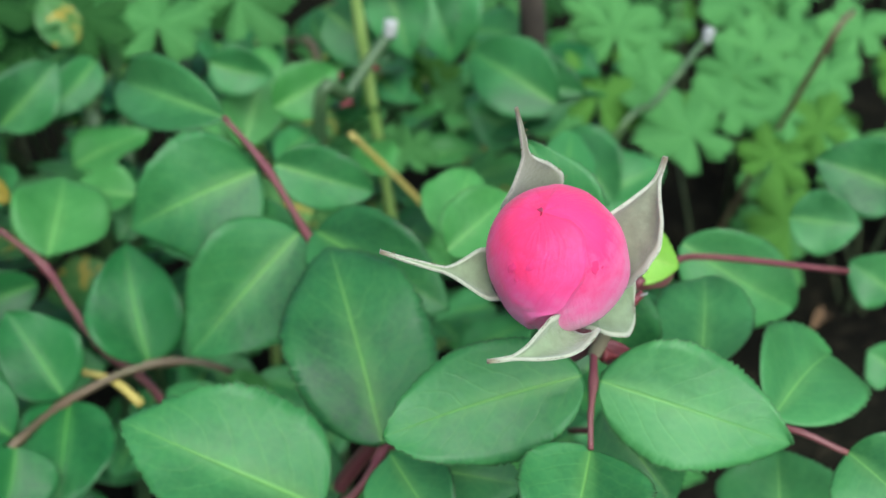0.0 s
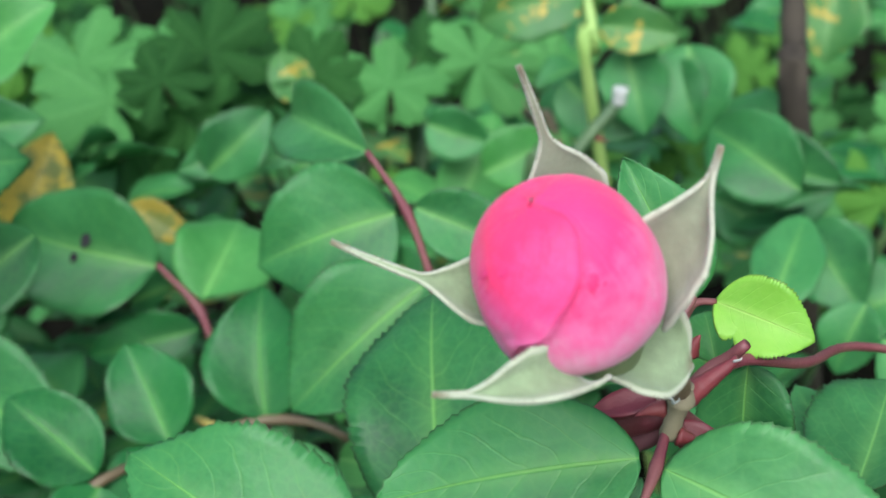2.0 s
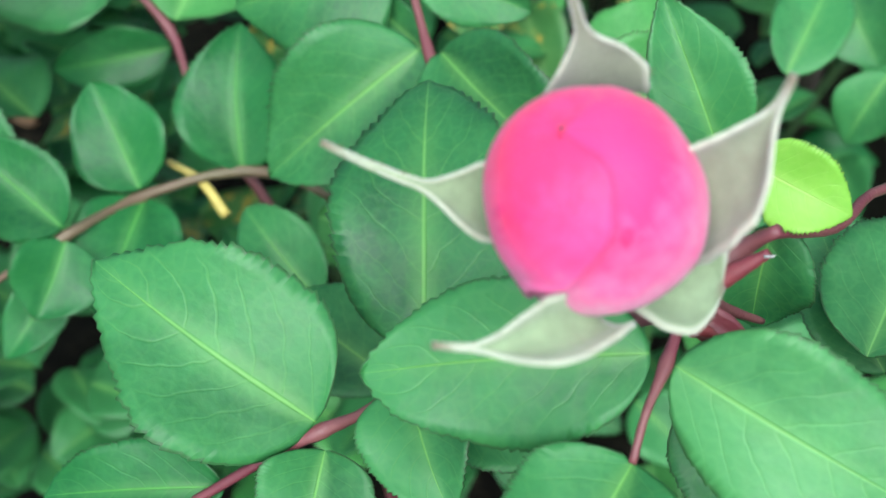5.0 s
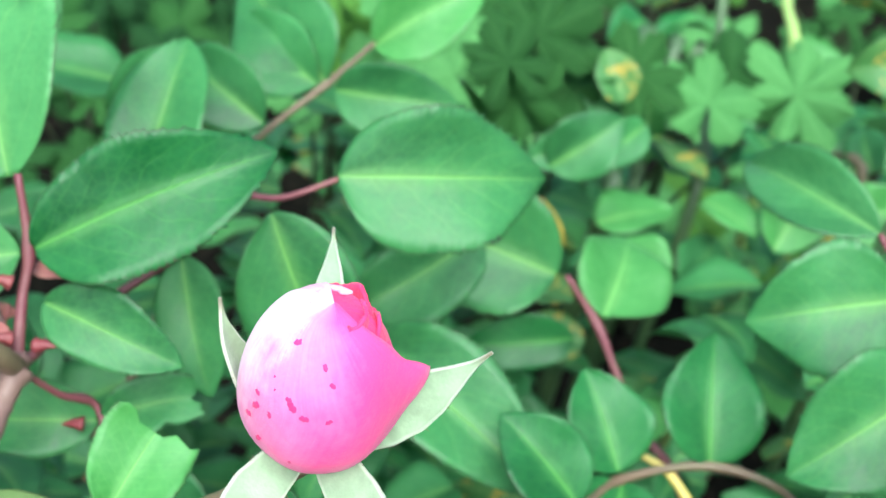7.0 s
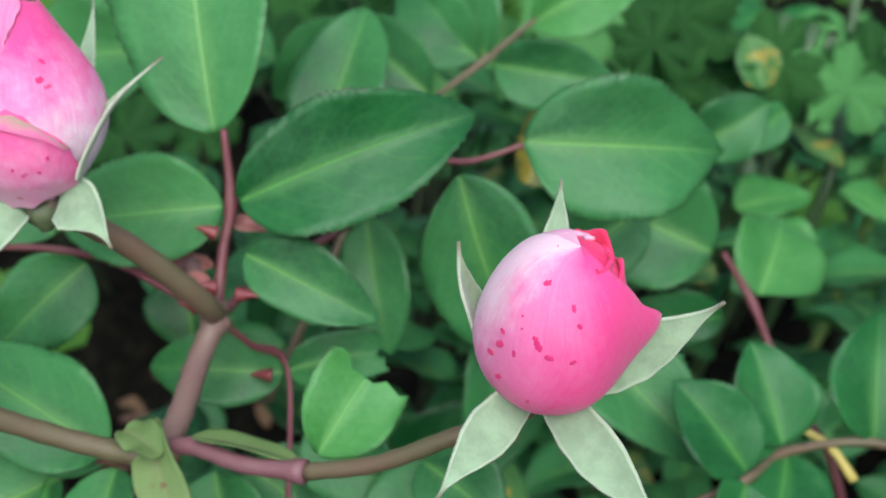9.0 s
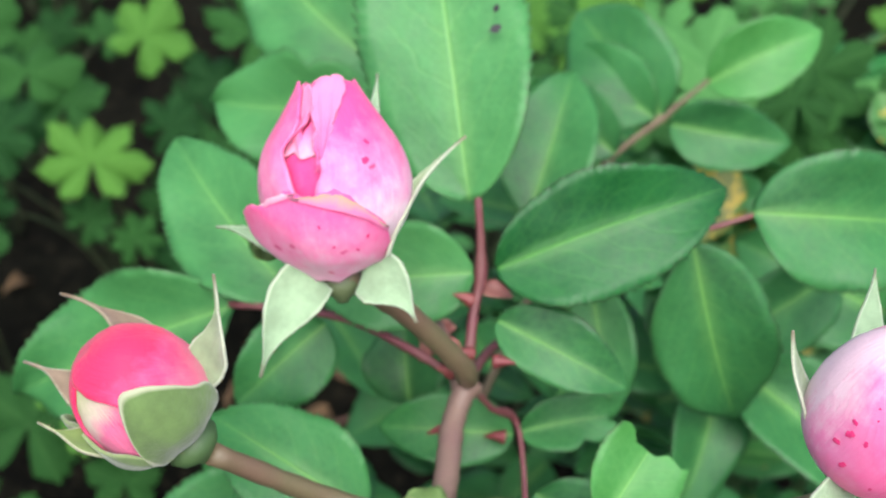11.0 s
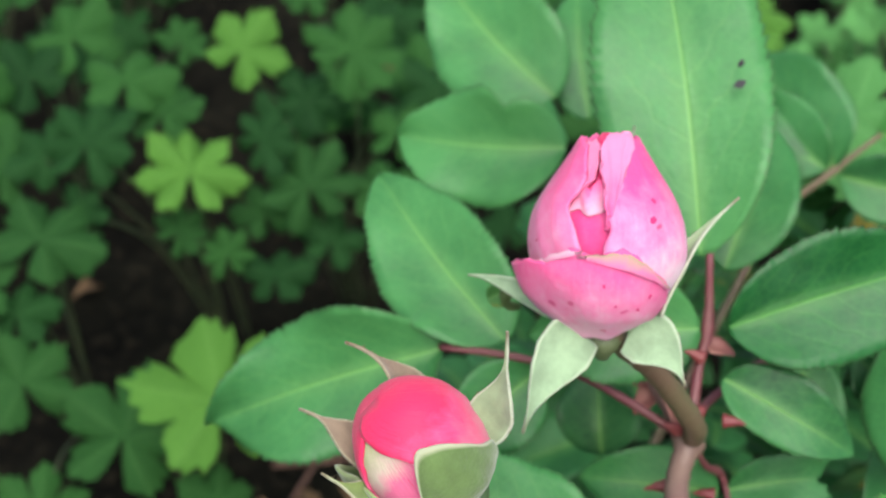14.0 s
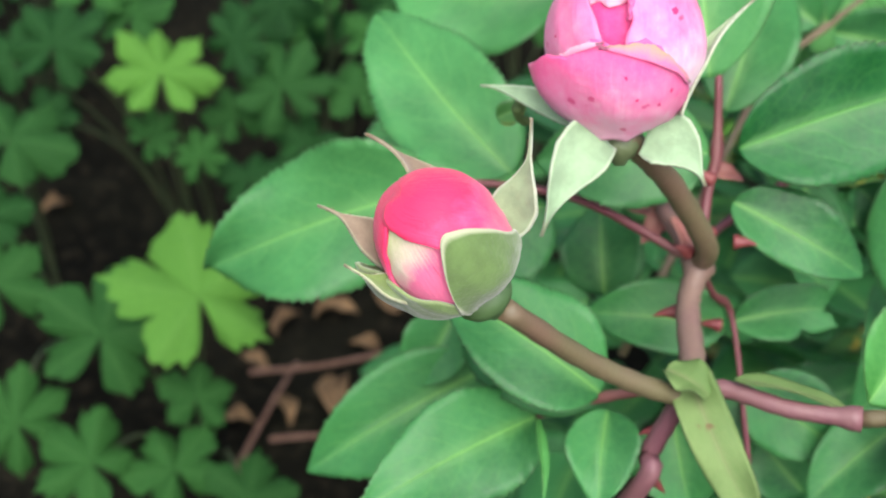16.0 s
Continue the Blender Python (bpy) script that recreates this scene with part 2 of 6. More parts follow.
def petal_material(name, deep, pale, base, freckle, amount, across=0.0, stops=(0.18, 0.5, 0.85), mottle=1.0, rise=None):
    """Colour runs from the petal's base to its rim; freckles are scattered."""
    m, nd, lk, b = material(name)
    uv = nd.new("ShaderNodeUVMap").outputs[0]
    sep = nd.new("ShaderNodeSeparateXYZ")
    lk.new(uv, sep.inputs[0])
    tc = nd.new("ShaderNodeTexCoord").outputs["Object"]
    st = nd.new("ShaderNodeMapping")
    st.inputs["Scale"].default_value = (3.0, 40.0, 1.0)
    nd_uv = nd.new("ShaderNodeUVMap").outputs[0]
    lk.new(nd_uv, st.inputs[0])
    big = noise_node(nd, lk, 110, 3, tc)
    streak = noise_node(nd, lk, 1.0, 3, st.outputs[0])
    f = math_node(nd, lk, "ADD", math_node(nd, lk, "MULTIPLY", sep.outputs[0], 1.0 - across if rise is None else rise), math_node(nd, lk, "MULTIPLY", sep.outputs[1], across))
    f = math_node(nd, lk, "ADD", f, math_node(nd, lk, "MULTIPLY_ADD", big, 0.7 * mottle, -0.35 * mottle))
    f = math_node(nd, lk, "ADD", f, math_node(nd, lk, "MULTIPLY_ADD", streak, 0.16, -0.08))
    mot = noise_node(nd, lk, 420, 5, tc, 0.7)
    f = math_node(nd, lk, "ADD", f, math_node(nd, lk, "MULTIPLY_ADD", mot, 0.5 * mottle, -0.25 * mottle))
    ramp = nd.new("ShaderNodeValToRGB")
    lk.new(f, ramp.inputs[0])
    el = ramp.color_ramp.elements
    el[0].position, el[0].color = stops[0], (*base, 1)
    el[1].position, el[1].color = stops[2], (*deep, 1)
    mid = el.new(stops[1])
    mid.color = (*pale, 1)
    vor = nd.new("ShaderNodeTexVoronoi")
    vor.inputs["Scale"].default_value = 330
    wob = nd.new("ShaderNodeTexNoise")
    wob.inputs["Scale"].default_value = 900
    lk.new(tc, wob.inputs["Vector"])
    bent = nd.new("ShaderNodeVectorMath")
    bent.operation = "MULTIPLY_ADD"
    bent.inputs[1].default_value = (0.0016, 0.0016, 0.0016)
    lk.new(wob.outputs["Color"], bent.inputs[0])
    lk.new(tc, bent.inputs[2])
    lk.new(bent.outputs[0], vor.inputs["Vector"])
    dot = math_node(nd, lk, "SUBTRACT", 1.0, smooth(nd, lk, vor.outputs["Distance"], 0.18, 0.32))
    sep2 = nd.new("ShaderNodeSeparateColor")
    lk.new(vor.outputs["Color"], sep2.inputs[0])
    dot = math_node(nd, lk, "MULTIPLY", dot, math_node(nd, lk, "LESS_THAN", sep2.outputs[0], amount))
    col = mix_color(nd, lk, math_node(nd, lk, "MULTIPLY", dot, 0.75), ramp.outputs[0], freckle)
    lk.new(col, b.inputs["Base Color"])
    b.inputs["Roughness"].default_value = 0.5
    b.inputs["Specular IOR Level"].default_value = 0.3
    b.inputs["Sheen Weight"].default_value = 0.2
    bp = nd.new("ShaderNodeBump")
    bp.inputs["Strength"].default_value, bp.inputs["Distance"].default_value = 0.45, 0.0005
    lk.new(math_node(nd, lk, "ADD", streak, math_node(nd, lk, "MULTIPLY", mot, 1.5)), bp.inputs["Height"])
    lk.new(bp.outputs[0], b.inputs["Normal"])
    through_light(nd, lk, b, col, 0.3)
    return m


PALE_HOT = petal_material("hot pink petal, pale at its base", (0.90, 0.050, 0.24), (0.90, 0.18, 0.44), (0.87, 0.36, 0.57), (0.60, 0.010, 0.10), 0.0, 0.0, (0.20, 0.44, 0.74))
FOLD_PETAL = petal_material("folded back pink rim", (0.90, 0.30, 0.55), (0.90, 0.24, 0.50), (0.90, 0.16, 0.42), (0.66, 0.03, 0.16), 0.05)
BEIGE_PATCH = petal_material("withered beige petal rim", (0.52, 0.40, 0.27), (0.74, 0.34, 0.42), (0.87, 0.25, 0.49), (0.5, 0.3, 0.2), 0.0, 0.0, (0.30, 0.60, 1.0), 1.6)
PALE_RIM = petal_material("pale pink rim", (0.92, 0.60, 0.72), (0.91, 0.50, 0.66), (0.90, 0.40, 0.60), (0.66, 0.03, 0.16), 0.0)
FRECKLE = petal_material("red freckle", (0.76, 0.045, 0.22), (0.74, 0.04, 0.20), (0.72, 0.035, 0.19), (0.5, 0.01, 0.08), 0.0)
HOT_PETAL = petal_material("hot pink petal", (0.90, 0.045, 0.20), (0.90, 0.10, 0.36), (0.84, 0.28, 0.55), (0.60, 0.010, 0.10), 0.0, 0.0, (0.22, 0.62, 1.05))
PINK_PETAL = petal_material("pink petal", (0.88, 0.10, 0.36), (0.88, 0.32, 0.58), (0.90, 0.70, 0.78), (0.66, 0.03, 0.16), 0.14)
BLUSH_PETAL = petal_material("blush and pink petal", (0.90, 0.085, 0.33), (0.89, 0.27, 0.53), (0.93, 0.70, 0.79), (0.66, 0.03, 0.18), 0.0, 1.0, (0.0, 0.20, 0.58), 0.45, -0.30)
BACK_BLUSH = petal_material("blush petal", (0.90, 0.26, 0.52), (0.92, 0.52, 0.69), (0.93, 0.70, 0.79), (0.66, 0.03, 0.18), 0.0, 0.5, (0.20, 0.60, 1.0), 0.5)
ROSE_PETAL = petal_material("soft rose petal", (0.93, 0.15, 0.41), (0.94, 0.30, 0.55), (0.93, 0.50, 0.68), (0.72, 0.05, 0.22), 0.09, 0.0, (0.1, 0.5, 0.95), 1.5)
RED_PETAL = petal_material("crimson pink petal", (0.84, 0.040, 0.15), (0.86, 0.09, 0.25), (0.84, 0.22, 0.34), (0.6, 0.01, 0.06), 0.04, 0.0, (0.2, 0.55, 0.78))
GREENISH_PETAL = petal_material("green-white outer petal", (0.40, 0.53, 0.22), (0.70, 0.62, 0.50), (0.82, 0.19, 0.36), (0.6, 0.3, 0.3), 0.0, -0.6, (0.20, 0.40, 0.66), 0.4, 0.9)


def sepal_material(name, inner, edge, hugging=False):
    m, nd, lk, b = material(name)
    uv = nd.new("ShaderNodeUVMap").outputs[0]
    sep = nd.new("ShaderNodeSeparateXYZ")
    lk.new(uv, sep.inputs[0])
    av = math_node(nd, lk, "ABSOLUTE", math_node(nd, lk, "MULTIPLY_ADD", sep.outputs[1], 2.0, -1.0))
    n1 = noise_node(nd, lk, 260, 4)
    n2 = noise_node(nd, lk, 1500, 3)
    col = mix_color(nd, lk, smooth(nd, lk, n1, 0.3, 0.72), inner, tuple(c * 0.72 for c in inner))
    rim = smooth(nd, lk, sep.outputs[0] if hugging else av, 0.90 if hugging else 0.88, 0.97)
    if hugging:
        rim = math_node(nd, lk, "MAXIMUM", rim, smooth(nd, lk, av, 0.88, 0.95))
    col = mix_color(nd, lk, math_node(nd, lk, "MULTIPLY", rim, 0.6), col, edge)
    if not hugging:
        col = mix_color(nd, lk, math_node(nd, lk, "MULTIPLY", smooth(nd, lk, sep.outputs[0], 0.84, 1.0), 0.8), col, (0.14, 0.09, 0.04))
    lk.new(col, b.inputs["Base Color"])
    b.inputs["Roughness"].default_value = 0.8
    b.inputs["Sheen Weight"].default_value = 0.5
    bp = nd.new("ShaderNodeBump")
    bp.inputs["Strength"].default_value, bp.inputs["Distance"].default_value = 0.6, 0.0003
    lk.new(n2, bp.inputs["Height"])
    lk.new(bp.outputs[0], b.inputs["Normal"])
    through_light(nd, lk, b, col, 0.2)
    return m


DOWNY_SEPAL = sepal_material("downy grey-green sepal", (0.29, 0.39, 0.22), (0.60, 0.62, 0.50))
GREEN_SEPAL = sepal_material("green sepal", (0.20, 0.30, 0.08), (0.58, 0.56, 0.42))
HUG_SEPAL = sepal_material("green sepal with pale rim", (0.13, 0.225, 0.060), (0.62, 0.62, 0.46), True)
ROLL_SEPAL = sepal_material("green sepal", (0.14, 0.23, 0.065), (0.30, 0.38, 0.17), True)
BROWN_SEPAL = sepal_material("sepal, brown inside", (0.30, 0.23, 0.16), (0.44, 0.42, 0.28))
BEIGE_SEPAL = sepal_material("downy beige sepal", (0.35, 0.40, 0.27), (0.66, 0.67, 0.56))
MINT_SEPAL = sepal_material("pale mint sepal", (0.34, 0.50, 0.30), (0.54, 0.64, 0.46))

# near-black soil colour stands in for the shade below the foliage
m, nd, lk, b = material("soil darkened for canopy shade")
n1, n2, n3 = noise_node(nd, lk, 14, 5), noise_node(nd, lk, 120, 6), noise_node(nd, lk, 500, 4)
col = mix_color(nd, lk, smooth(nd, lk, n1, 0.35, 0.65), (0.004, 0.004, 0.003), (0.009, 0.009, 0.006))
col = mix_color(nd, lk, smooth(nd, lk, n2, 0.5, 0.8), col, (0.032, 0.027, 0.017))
lk.new(col, b.inputs["Base Color"])
b.inputs["Roughness"].default_value = 1.0
b.inputs["Specular IOR Level"].default_value = 0.05
bp = nd.new("ShaderNodeBump")
bp.inputs["Strength"].default_value, bp.inputs["Distance"].default_value = 0.9, 0.006
lk.new(n2, bp.inputs["Height"])
lk.new(bp.outputs[0], b.inputs["Normal"])
SOIL = m


# ---- building blocks ----
def mesh_from(name, verts, faces, mat, uvs=None, shade=True):
    me = bpy.data.meshes.new(name)
    me.from_pydata(verts, [], faces)
    if uvs is not None:
        layer = me.uv_layers.new(name="UVMap")
        idx = np.empty(len(me.loops), dtype=np.int32)
        me.loops.foreach_get("vertex_index", idx)
        layer.data.foreach_set("uv", np.asarray(uvs, dtype=np.float32)[idx].ravel())
    me.materials.append(mat)
    if shade:
        me.polygons.foreach_set("use_smooth", [True] * len(me.polygons))
    me.update()
    return me


def thing(name, at, label, category, group="", kind=""):
    ob = new(name)
    ob.empty_display_size = 0.02
    ob.location = at
    bpy.context.view_layer.update()
    return tagged(ob, label, category, group, kind)


WORLD_AT = {}


def part(name, me, parent, m=None, label=""):
    """A mesh as one part of a thing; m is its pose in the world."""
    ob = new(name, me)
    world_m = m or Matrix.Identity(4)
    WORLD_AT[ob] = world_m
    ob.parent = parent
    base = WORLD_AT.get(parent) or Matrix.Translation(parent.location)
    ob.matrix_parent_inverse = base.inverted()
    ob.matrix_basis = world_m
    if label:
        tagged(ob, label)
    return ob


def sheet(n, k, place, thick):
    """Verts, faces and uvs of a closed thin sheet over an n by k grid; place(u, v) gives points, v from -1 to 1."""
    us = np.linspace(0, 1, n)
    vs = np.linspace(-1, 1, k)
    g = np.array([[place(i, u, v) for v in vs] for i, u in enumerate(us)], dtype=float)
    du = np.gradient(g, axis=0)
    dv = np.gradient(g, axis=1)
    nn = np.cross(du, dv)
    nn /= np.linalg.norm(nn, axis=2, keepdims=True) + 1e-12
    top, bot = g + nn * thick / 2, g - nn * thick / 2
    verts = np.concatenate([top.reshape(-1, 3), bot.reshape(-1, 3)])
    uv = np.array([[u, v * 0.5 + 0.5] for u in us for v in vs])
    uvs = np.concatenate([uv, uv])
    o = n * k
    faces = []
    for i in range(n - 1):
        for j in range(k - 1):
            a, b_, c, d = i * k + j, (i + 1) * k + j, (i + 1) * k + j + 1, i * k + j + 1
            faces.append((a, b_, c, d))
            faces.append((o + d, o + c, o + b_, o + a))
    rim = [i * k for i in range(n)] + [(n - 1) * k + j for j in range(1, k)] + [i * k + k - 1 for i in range(n - 2, -1, -1)] + [j for j in range(k - 2, 0, -1)]
    for a, b_ in zip(rim, rim[1:] + rim[:1]):
        faces.append((b_, a, o + a, o + b_))
    return verts.tolist(), faces, uvs


def axes_pose(at, x_dir, z_hint):
    x = Vector(x_dir).normalized()
    z = Vector(z_hint)
    z = (z - x * z.dot(x)).normalized()
    y = z.cross(x)
    return Matrix((( x.x, y.x, z.x, at[0]), (x.y, y.y, z.y, at[1]), (x.z, y.z, z.z, at[2]), (0, 0, 0, 1)))


LEAF_COUNT = [0]


def leaf(plant, base, tip, width, roll, mat=None, fold=0.34, arch=0.06, teeth=1.0, wave=0.10, name="leaf", label="", bite=0.0, fine=True, cut=1.0, shape=None):
    """A toothed leaflet from base to tip; roll turns its face about that line, away from straight up;
    bite: where its rim is eaten; cut: the share of its length left by a gnawed end; shape: how full its base and tip are."""
    LEAF_COUNT[0] += 1
    rng = random.Random(LEAF_COUNT[0] * 7919)
    base, tip = Vector(base), Vector(tip)
    length = (tip - base).length
    ax = (tip - base).normalized()
    up = Vector((0, 0, 1))
    n0 = (up - ax * up.dot(ax)).normalized()
    nrm = Matrix.Rotation(radians(roll), 3, ax) @ n0
    rows = 61 if fine else 25
    p1, p2 = 0.56 + rng.uniform(-0.06, 0.06), 0.80 + rng.uniform(-0.10, 0.12)
    p1, p2 = shape or (p1, p2)
    peak = (p1 / (p1 + p2)) ** p1 * (p2 / (p1 + p2)) ** p2
    w2 = width / 2 * 1.06
    ph = rng.uniform(0, 6.28)
    asym = rng.uniform(-0.06, 0.06)
    bend = rng.uniform(-0.03, 0.03) * length
    fold, arch = fold * rng.uniform(0.6, 1.3), arch * rng.uniform(0.5, 1.5)
    droop = rng.uniform(-0.02, 0.05)
    jag = [rng.uniform(-1, 1) for _ in range(rows)]
    point = rng.uniform(0.0, 0.10)

    def place(i, u, v):
        gone, u = u, u * cut
        uu = min(max(u, 0.0), 1.0)
        w = (max(uu, 0.004) ** p1) * (max(1 - uu, 0.0) ** p2) / peak * w2
        w *= 1 - point * max(0.0, u - 0.7) * 3
        if u >= 0.999:
            w = 0.0
        e = abs(v)
        w *= 1 + asym * (1 if v > 0 else -1) + 0.022 * teeth * math.sin(u * 12 + ph * 3 + (2.1 if v > 0 else 0.0))
        x = u * length
        if e > 0.95 and 0.04 < u < 0.97:
            k = 1 if i % 2 else -1
            w *= 1 + 0.018 * (k + 1.2 * jag[i]) * teeth
            x += 0.0045 * length * (k + 1.1 * jag[i]) * teeth
        if cut < 1.0 and gone > 0.8:
            x -= (gone - 0.8) * 5 * length * (0.05 * abs(math.sin(v * 5.5 + ph)) + 0.035 * abs(math.sin(v * 13 + p1 * 9)) - 0.06 * e)
        if bite and v < -0.3 and abs(u - bite) < 0.13:
            w *= 0.72 + 0.28 * math.sin(abs(u - bite) / 0.13 * math.pi / 2)
        y = v * w + bend * math.sin(math.pi * u)
        z = fold * abs(v) ** 1.12 * w + arch * length * 4 * u * (1 - u)
        z += wave * w2 * math.sin(u * 9 + ph + (2 if v > 0 else 0)) * e * e
        z += 0.010 * w2 * math.sin(u * 44 - e * 9) * e * (1 - e)
        z -= droop * length * max(0.0, u - 0.6) ** 2 * 8
        return (x, y, z)

    verts, faces, uvs = sheet(rows, 11 if fine else 7, place, 0.0003)
    me = mesh_from(name, verts, faces, mat or ROSE_LEAF, uvs)
    return part(name, me, plant, axes_pose(base, ax, nrm), label)


def spline(points, n):
    """Catmull-Rom through points."""
    p = [Vector(q) for q in points]
    p = [p[0] * 2 - p[1]] + p + [p[-1] * 2 - p[-2]]
    out = []
    segs = len(p) - 3
    for s_ in range(segs):
        a, b_, c, d = p[s_:s_ + 4]
        for j in range(n):
            t = j / n
            out.append(0.5 * ((2 * b_) + (c - a) * t + (2 * a - 5 * b_ + 4 * c - d) * t * t + (3 * b_ - a - 3 * c + d) * t ** 3))
    out.append(p[-2])
    return out


def tube(name, plant, points, r0, r1, mat, sides=10, n=8, knots=(), label=""):
    """A tapered stem through points, thickened at the knots (shares of its length)."""
    pts = spline(points, n)
    verts, faces = [], []
    side = Vector((0.31, 0.95, 0.1))
    for i, q in enumerate(pts):
        d = (pts[min(i + 1, len(pts) - 1)] - pts[max(i - 1, 0)]).normalized()
        a = (side - d * side.dot(d)).normalized()
        b_ = d.cross(a)
        f = i / (len(pts) - 1)
        r = r0 + (r1 - r0) * f
        for kn in knots:
            r *= 1 + 0.55 * math.exp(-((f - kn) * (len(pts)) / 2.0) ** 2)
        r *= 1 + 0.05 * math.sin(i * 2.3)
        for j in range(sides):
            t = 2 * math.pi * j / sides
            verts.append(tuple(q + (a * math.cos(t) + b_ * math.sin(t)) * r))
    for i in range(len(pts) - 1):
        for j in range(sides):
            faces.append((i * sides + j, i * sides + (j + 1) % sides, (i + 1) * sides + (j + 1) % sides, (i + 1) * sides + j))
    faces.append(tuple(range(sides - 1, -1, -1)))
    faces.append(tuple(range((len(pts) - 1) * sides, len(pts) * sides)))
    me = mesh_from(name, verts, faces, mat)
    return part(name, me, plant, None, label)


def thorn(plant, at, way, size, down=(0, 0, -0.35)):
    """A hooked prickle with a broad base."""
    at, way = Vector(at), Vector(way).normalized()
    pts = [at - way * size * 0.15, at + way * size * 0.45 + Vector(down) * size * 0.1, at + way * size + Vector(down) * size * 0.6]
    return tube("thorn", plant, pts, size * 0.40, size * 0.03, THORN, 7, 4)


def sepal(bud, base, mid, tip, width, face, mat, cup=0.25, wide_at=0.28, label="", foot=0.72, roll=0.0, taper=0.48):
    """A sepal: broad at its base, drawn out to a long point; face is the way its inner side looks."""
    base, mid, tip, face = Vector(base), Vector(mid), Vector(tip), Vector(face)
    rng = random.Random(int(width * 1e6) + len(bpy.data.meshes))
    length = (mid - base).length + (tip - mid).length
    ph = rng.uniform(0, 6)

    def place(i, u, v):
        c = base * (1 - u) ** 2 + mid * (2 * u * (1 - u)) + tip * u * u
        d = ((mid - base) * (1 - u) + (tip - mid) * u).normalized()
        s_ = d.cross(face).normalized()
        nn = s_.cross(d)
        f = min(max((u - wide_at) / taper, 0.0), 1.0)
        w = (foot + (1 - foot) * math.sin(min(u / wide_at, 1.0) * math.pi / 2)) * (1 - f * f * (3 - 2 * f)) + 0.17 * (1 - 0.75 * u) * f
        w *= 1 + 0.018 * math.sin(u * 37 + ph) * (1 if v > 0 else -0.6)
        w *= width / 2
        p = c + s_ * (v * w) + nn * (w * (cup * v * v + roll * v ** 6)) + nn * (0.10 * w * math.sin(u * 11 + ph) * v)
        return tuple(p)

    verts, faces, uvs = sheet(32, 13, place, 0.0005)
    me = mesh_from("sepal", verts, faces, mat, uvs)
    hv, hf = [], []
    for k in range(46):
        u, v = rng.uniform(0.12, 0.92), rng.choice((-1, 1))
        p = Vector(place(0, u, v))
        out = (p - Vector(place(0, u, v * 0.6))).normalized()
        along = (Vector(place(0, u + 0.02, v)) - p).normalized()
        tip_ = p + (out + along * rng.uniform(-0.2, 0.6) + face * rng.uniform(-0.4, 0.4)) * rng.uniform(0.0003, 0.0008)
        side = out.cross(along).normalized() * 0.00005
        o = len(hv)
        hv += [tuple(p + along * 0.00006), tuple(p - along * 0.00006 + side), tuple(p - along * 0.00006 - side), tuple(tip_)]
        hf += [(o, o + 1, o + 3), (o + 1, o + 2, o + 3), (o + 2, o, o + 3)]
    part("sepal_hairs", mesh_from("sepal_hairs", hv, hf, HAIR), bud)
    return part("sepal", me, bud, None, label)


def ramp(stops, x):
    """Piecewise linear value of stops [(x, y), ...], or a plain number."""
    if isinstance(stops, (int, float)):
        return stops
    if x <= stops[0][0]:
        return stops[0][1]
    for (xa, ya), (xb, yb) in zip(stops, stops[1:]):
        if x <= xb:
            return ya + (yb - ya) * (x - xa) / (xb - xa)
    return stops[-1][1]


CONE = [(0.0, 0.34), (0.1, 0.62), (0.2, 0.83), (0.3, 0.95), (0.40, 1.0), (0.5, 0.99), (0.57, 0.95), (0.64, 0.88), (0.72, 0.76), (0.81, 0.60), (0.90, 0.45), (0.96, 0.35), (1.02, 0.27)]
CUP = [(0.0, 0.3), (0.2, 0.8), (0.4, 1.0), (0.6, 0.97), (0.75, 0.84), (0.9, 0.66), (1.0, 0.60), (1.1, 0.62)]


def bud_profile(kind, h):
    """The radius of a bud, as a share of its greatest, by height."""
    if kind in ("tall", "cup"):
        stops = CONE if kind == "tall" else CUP
        return sum(ramp(stops, h + d_) for d_ in (-0.05, -0.025, 0.0, 0.025, 0.05)) / 5
    if kind == "core":
        return bud_profile("tall", h) * math.sqrt(max(0.0, 1 - max(0.0, (h - 0.55) / 0.45) ** 2))
    wid, lo, hi = (0.46, 0.40, 0.60) if kind == "round" else (0.34, 0.40, 0.60)
    if h < lo:
        s_ = (lo - h) / lo
        return max(wid, math.sqrt(max(0.0, 1 - s_ ** (2.8 if kind == "round" else 2.2) * (1 - wid ** 2))))
    s_ = min(1.0, (h - lo) / hi)
    return math.sqrt(max(0.0, 1 - s_ ** (2.35 if kind == "round" else 2.0)))


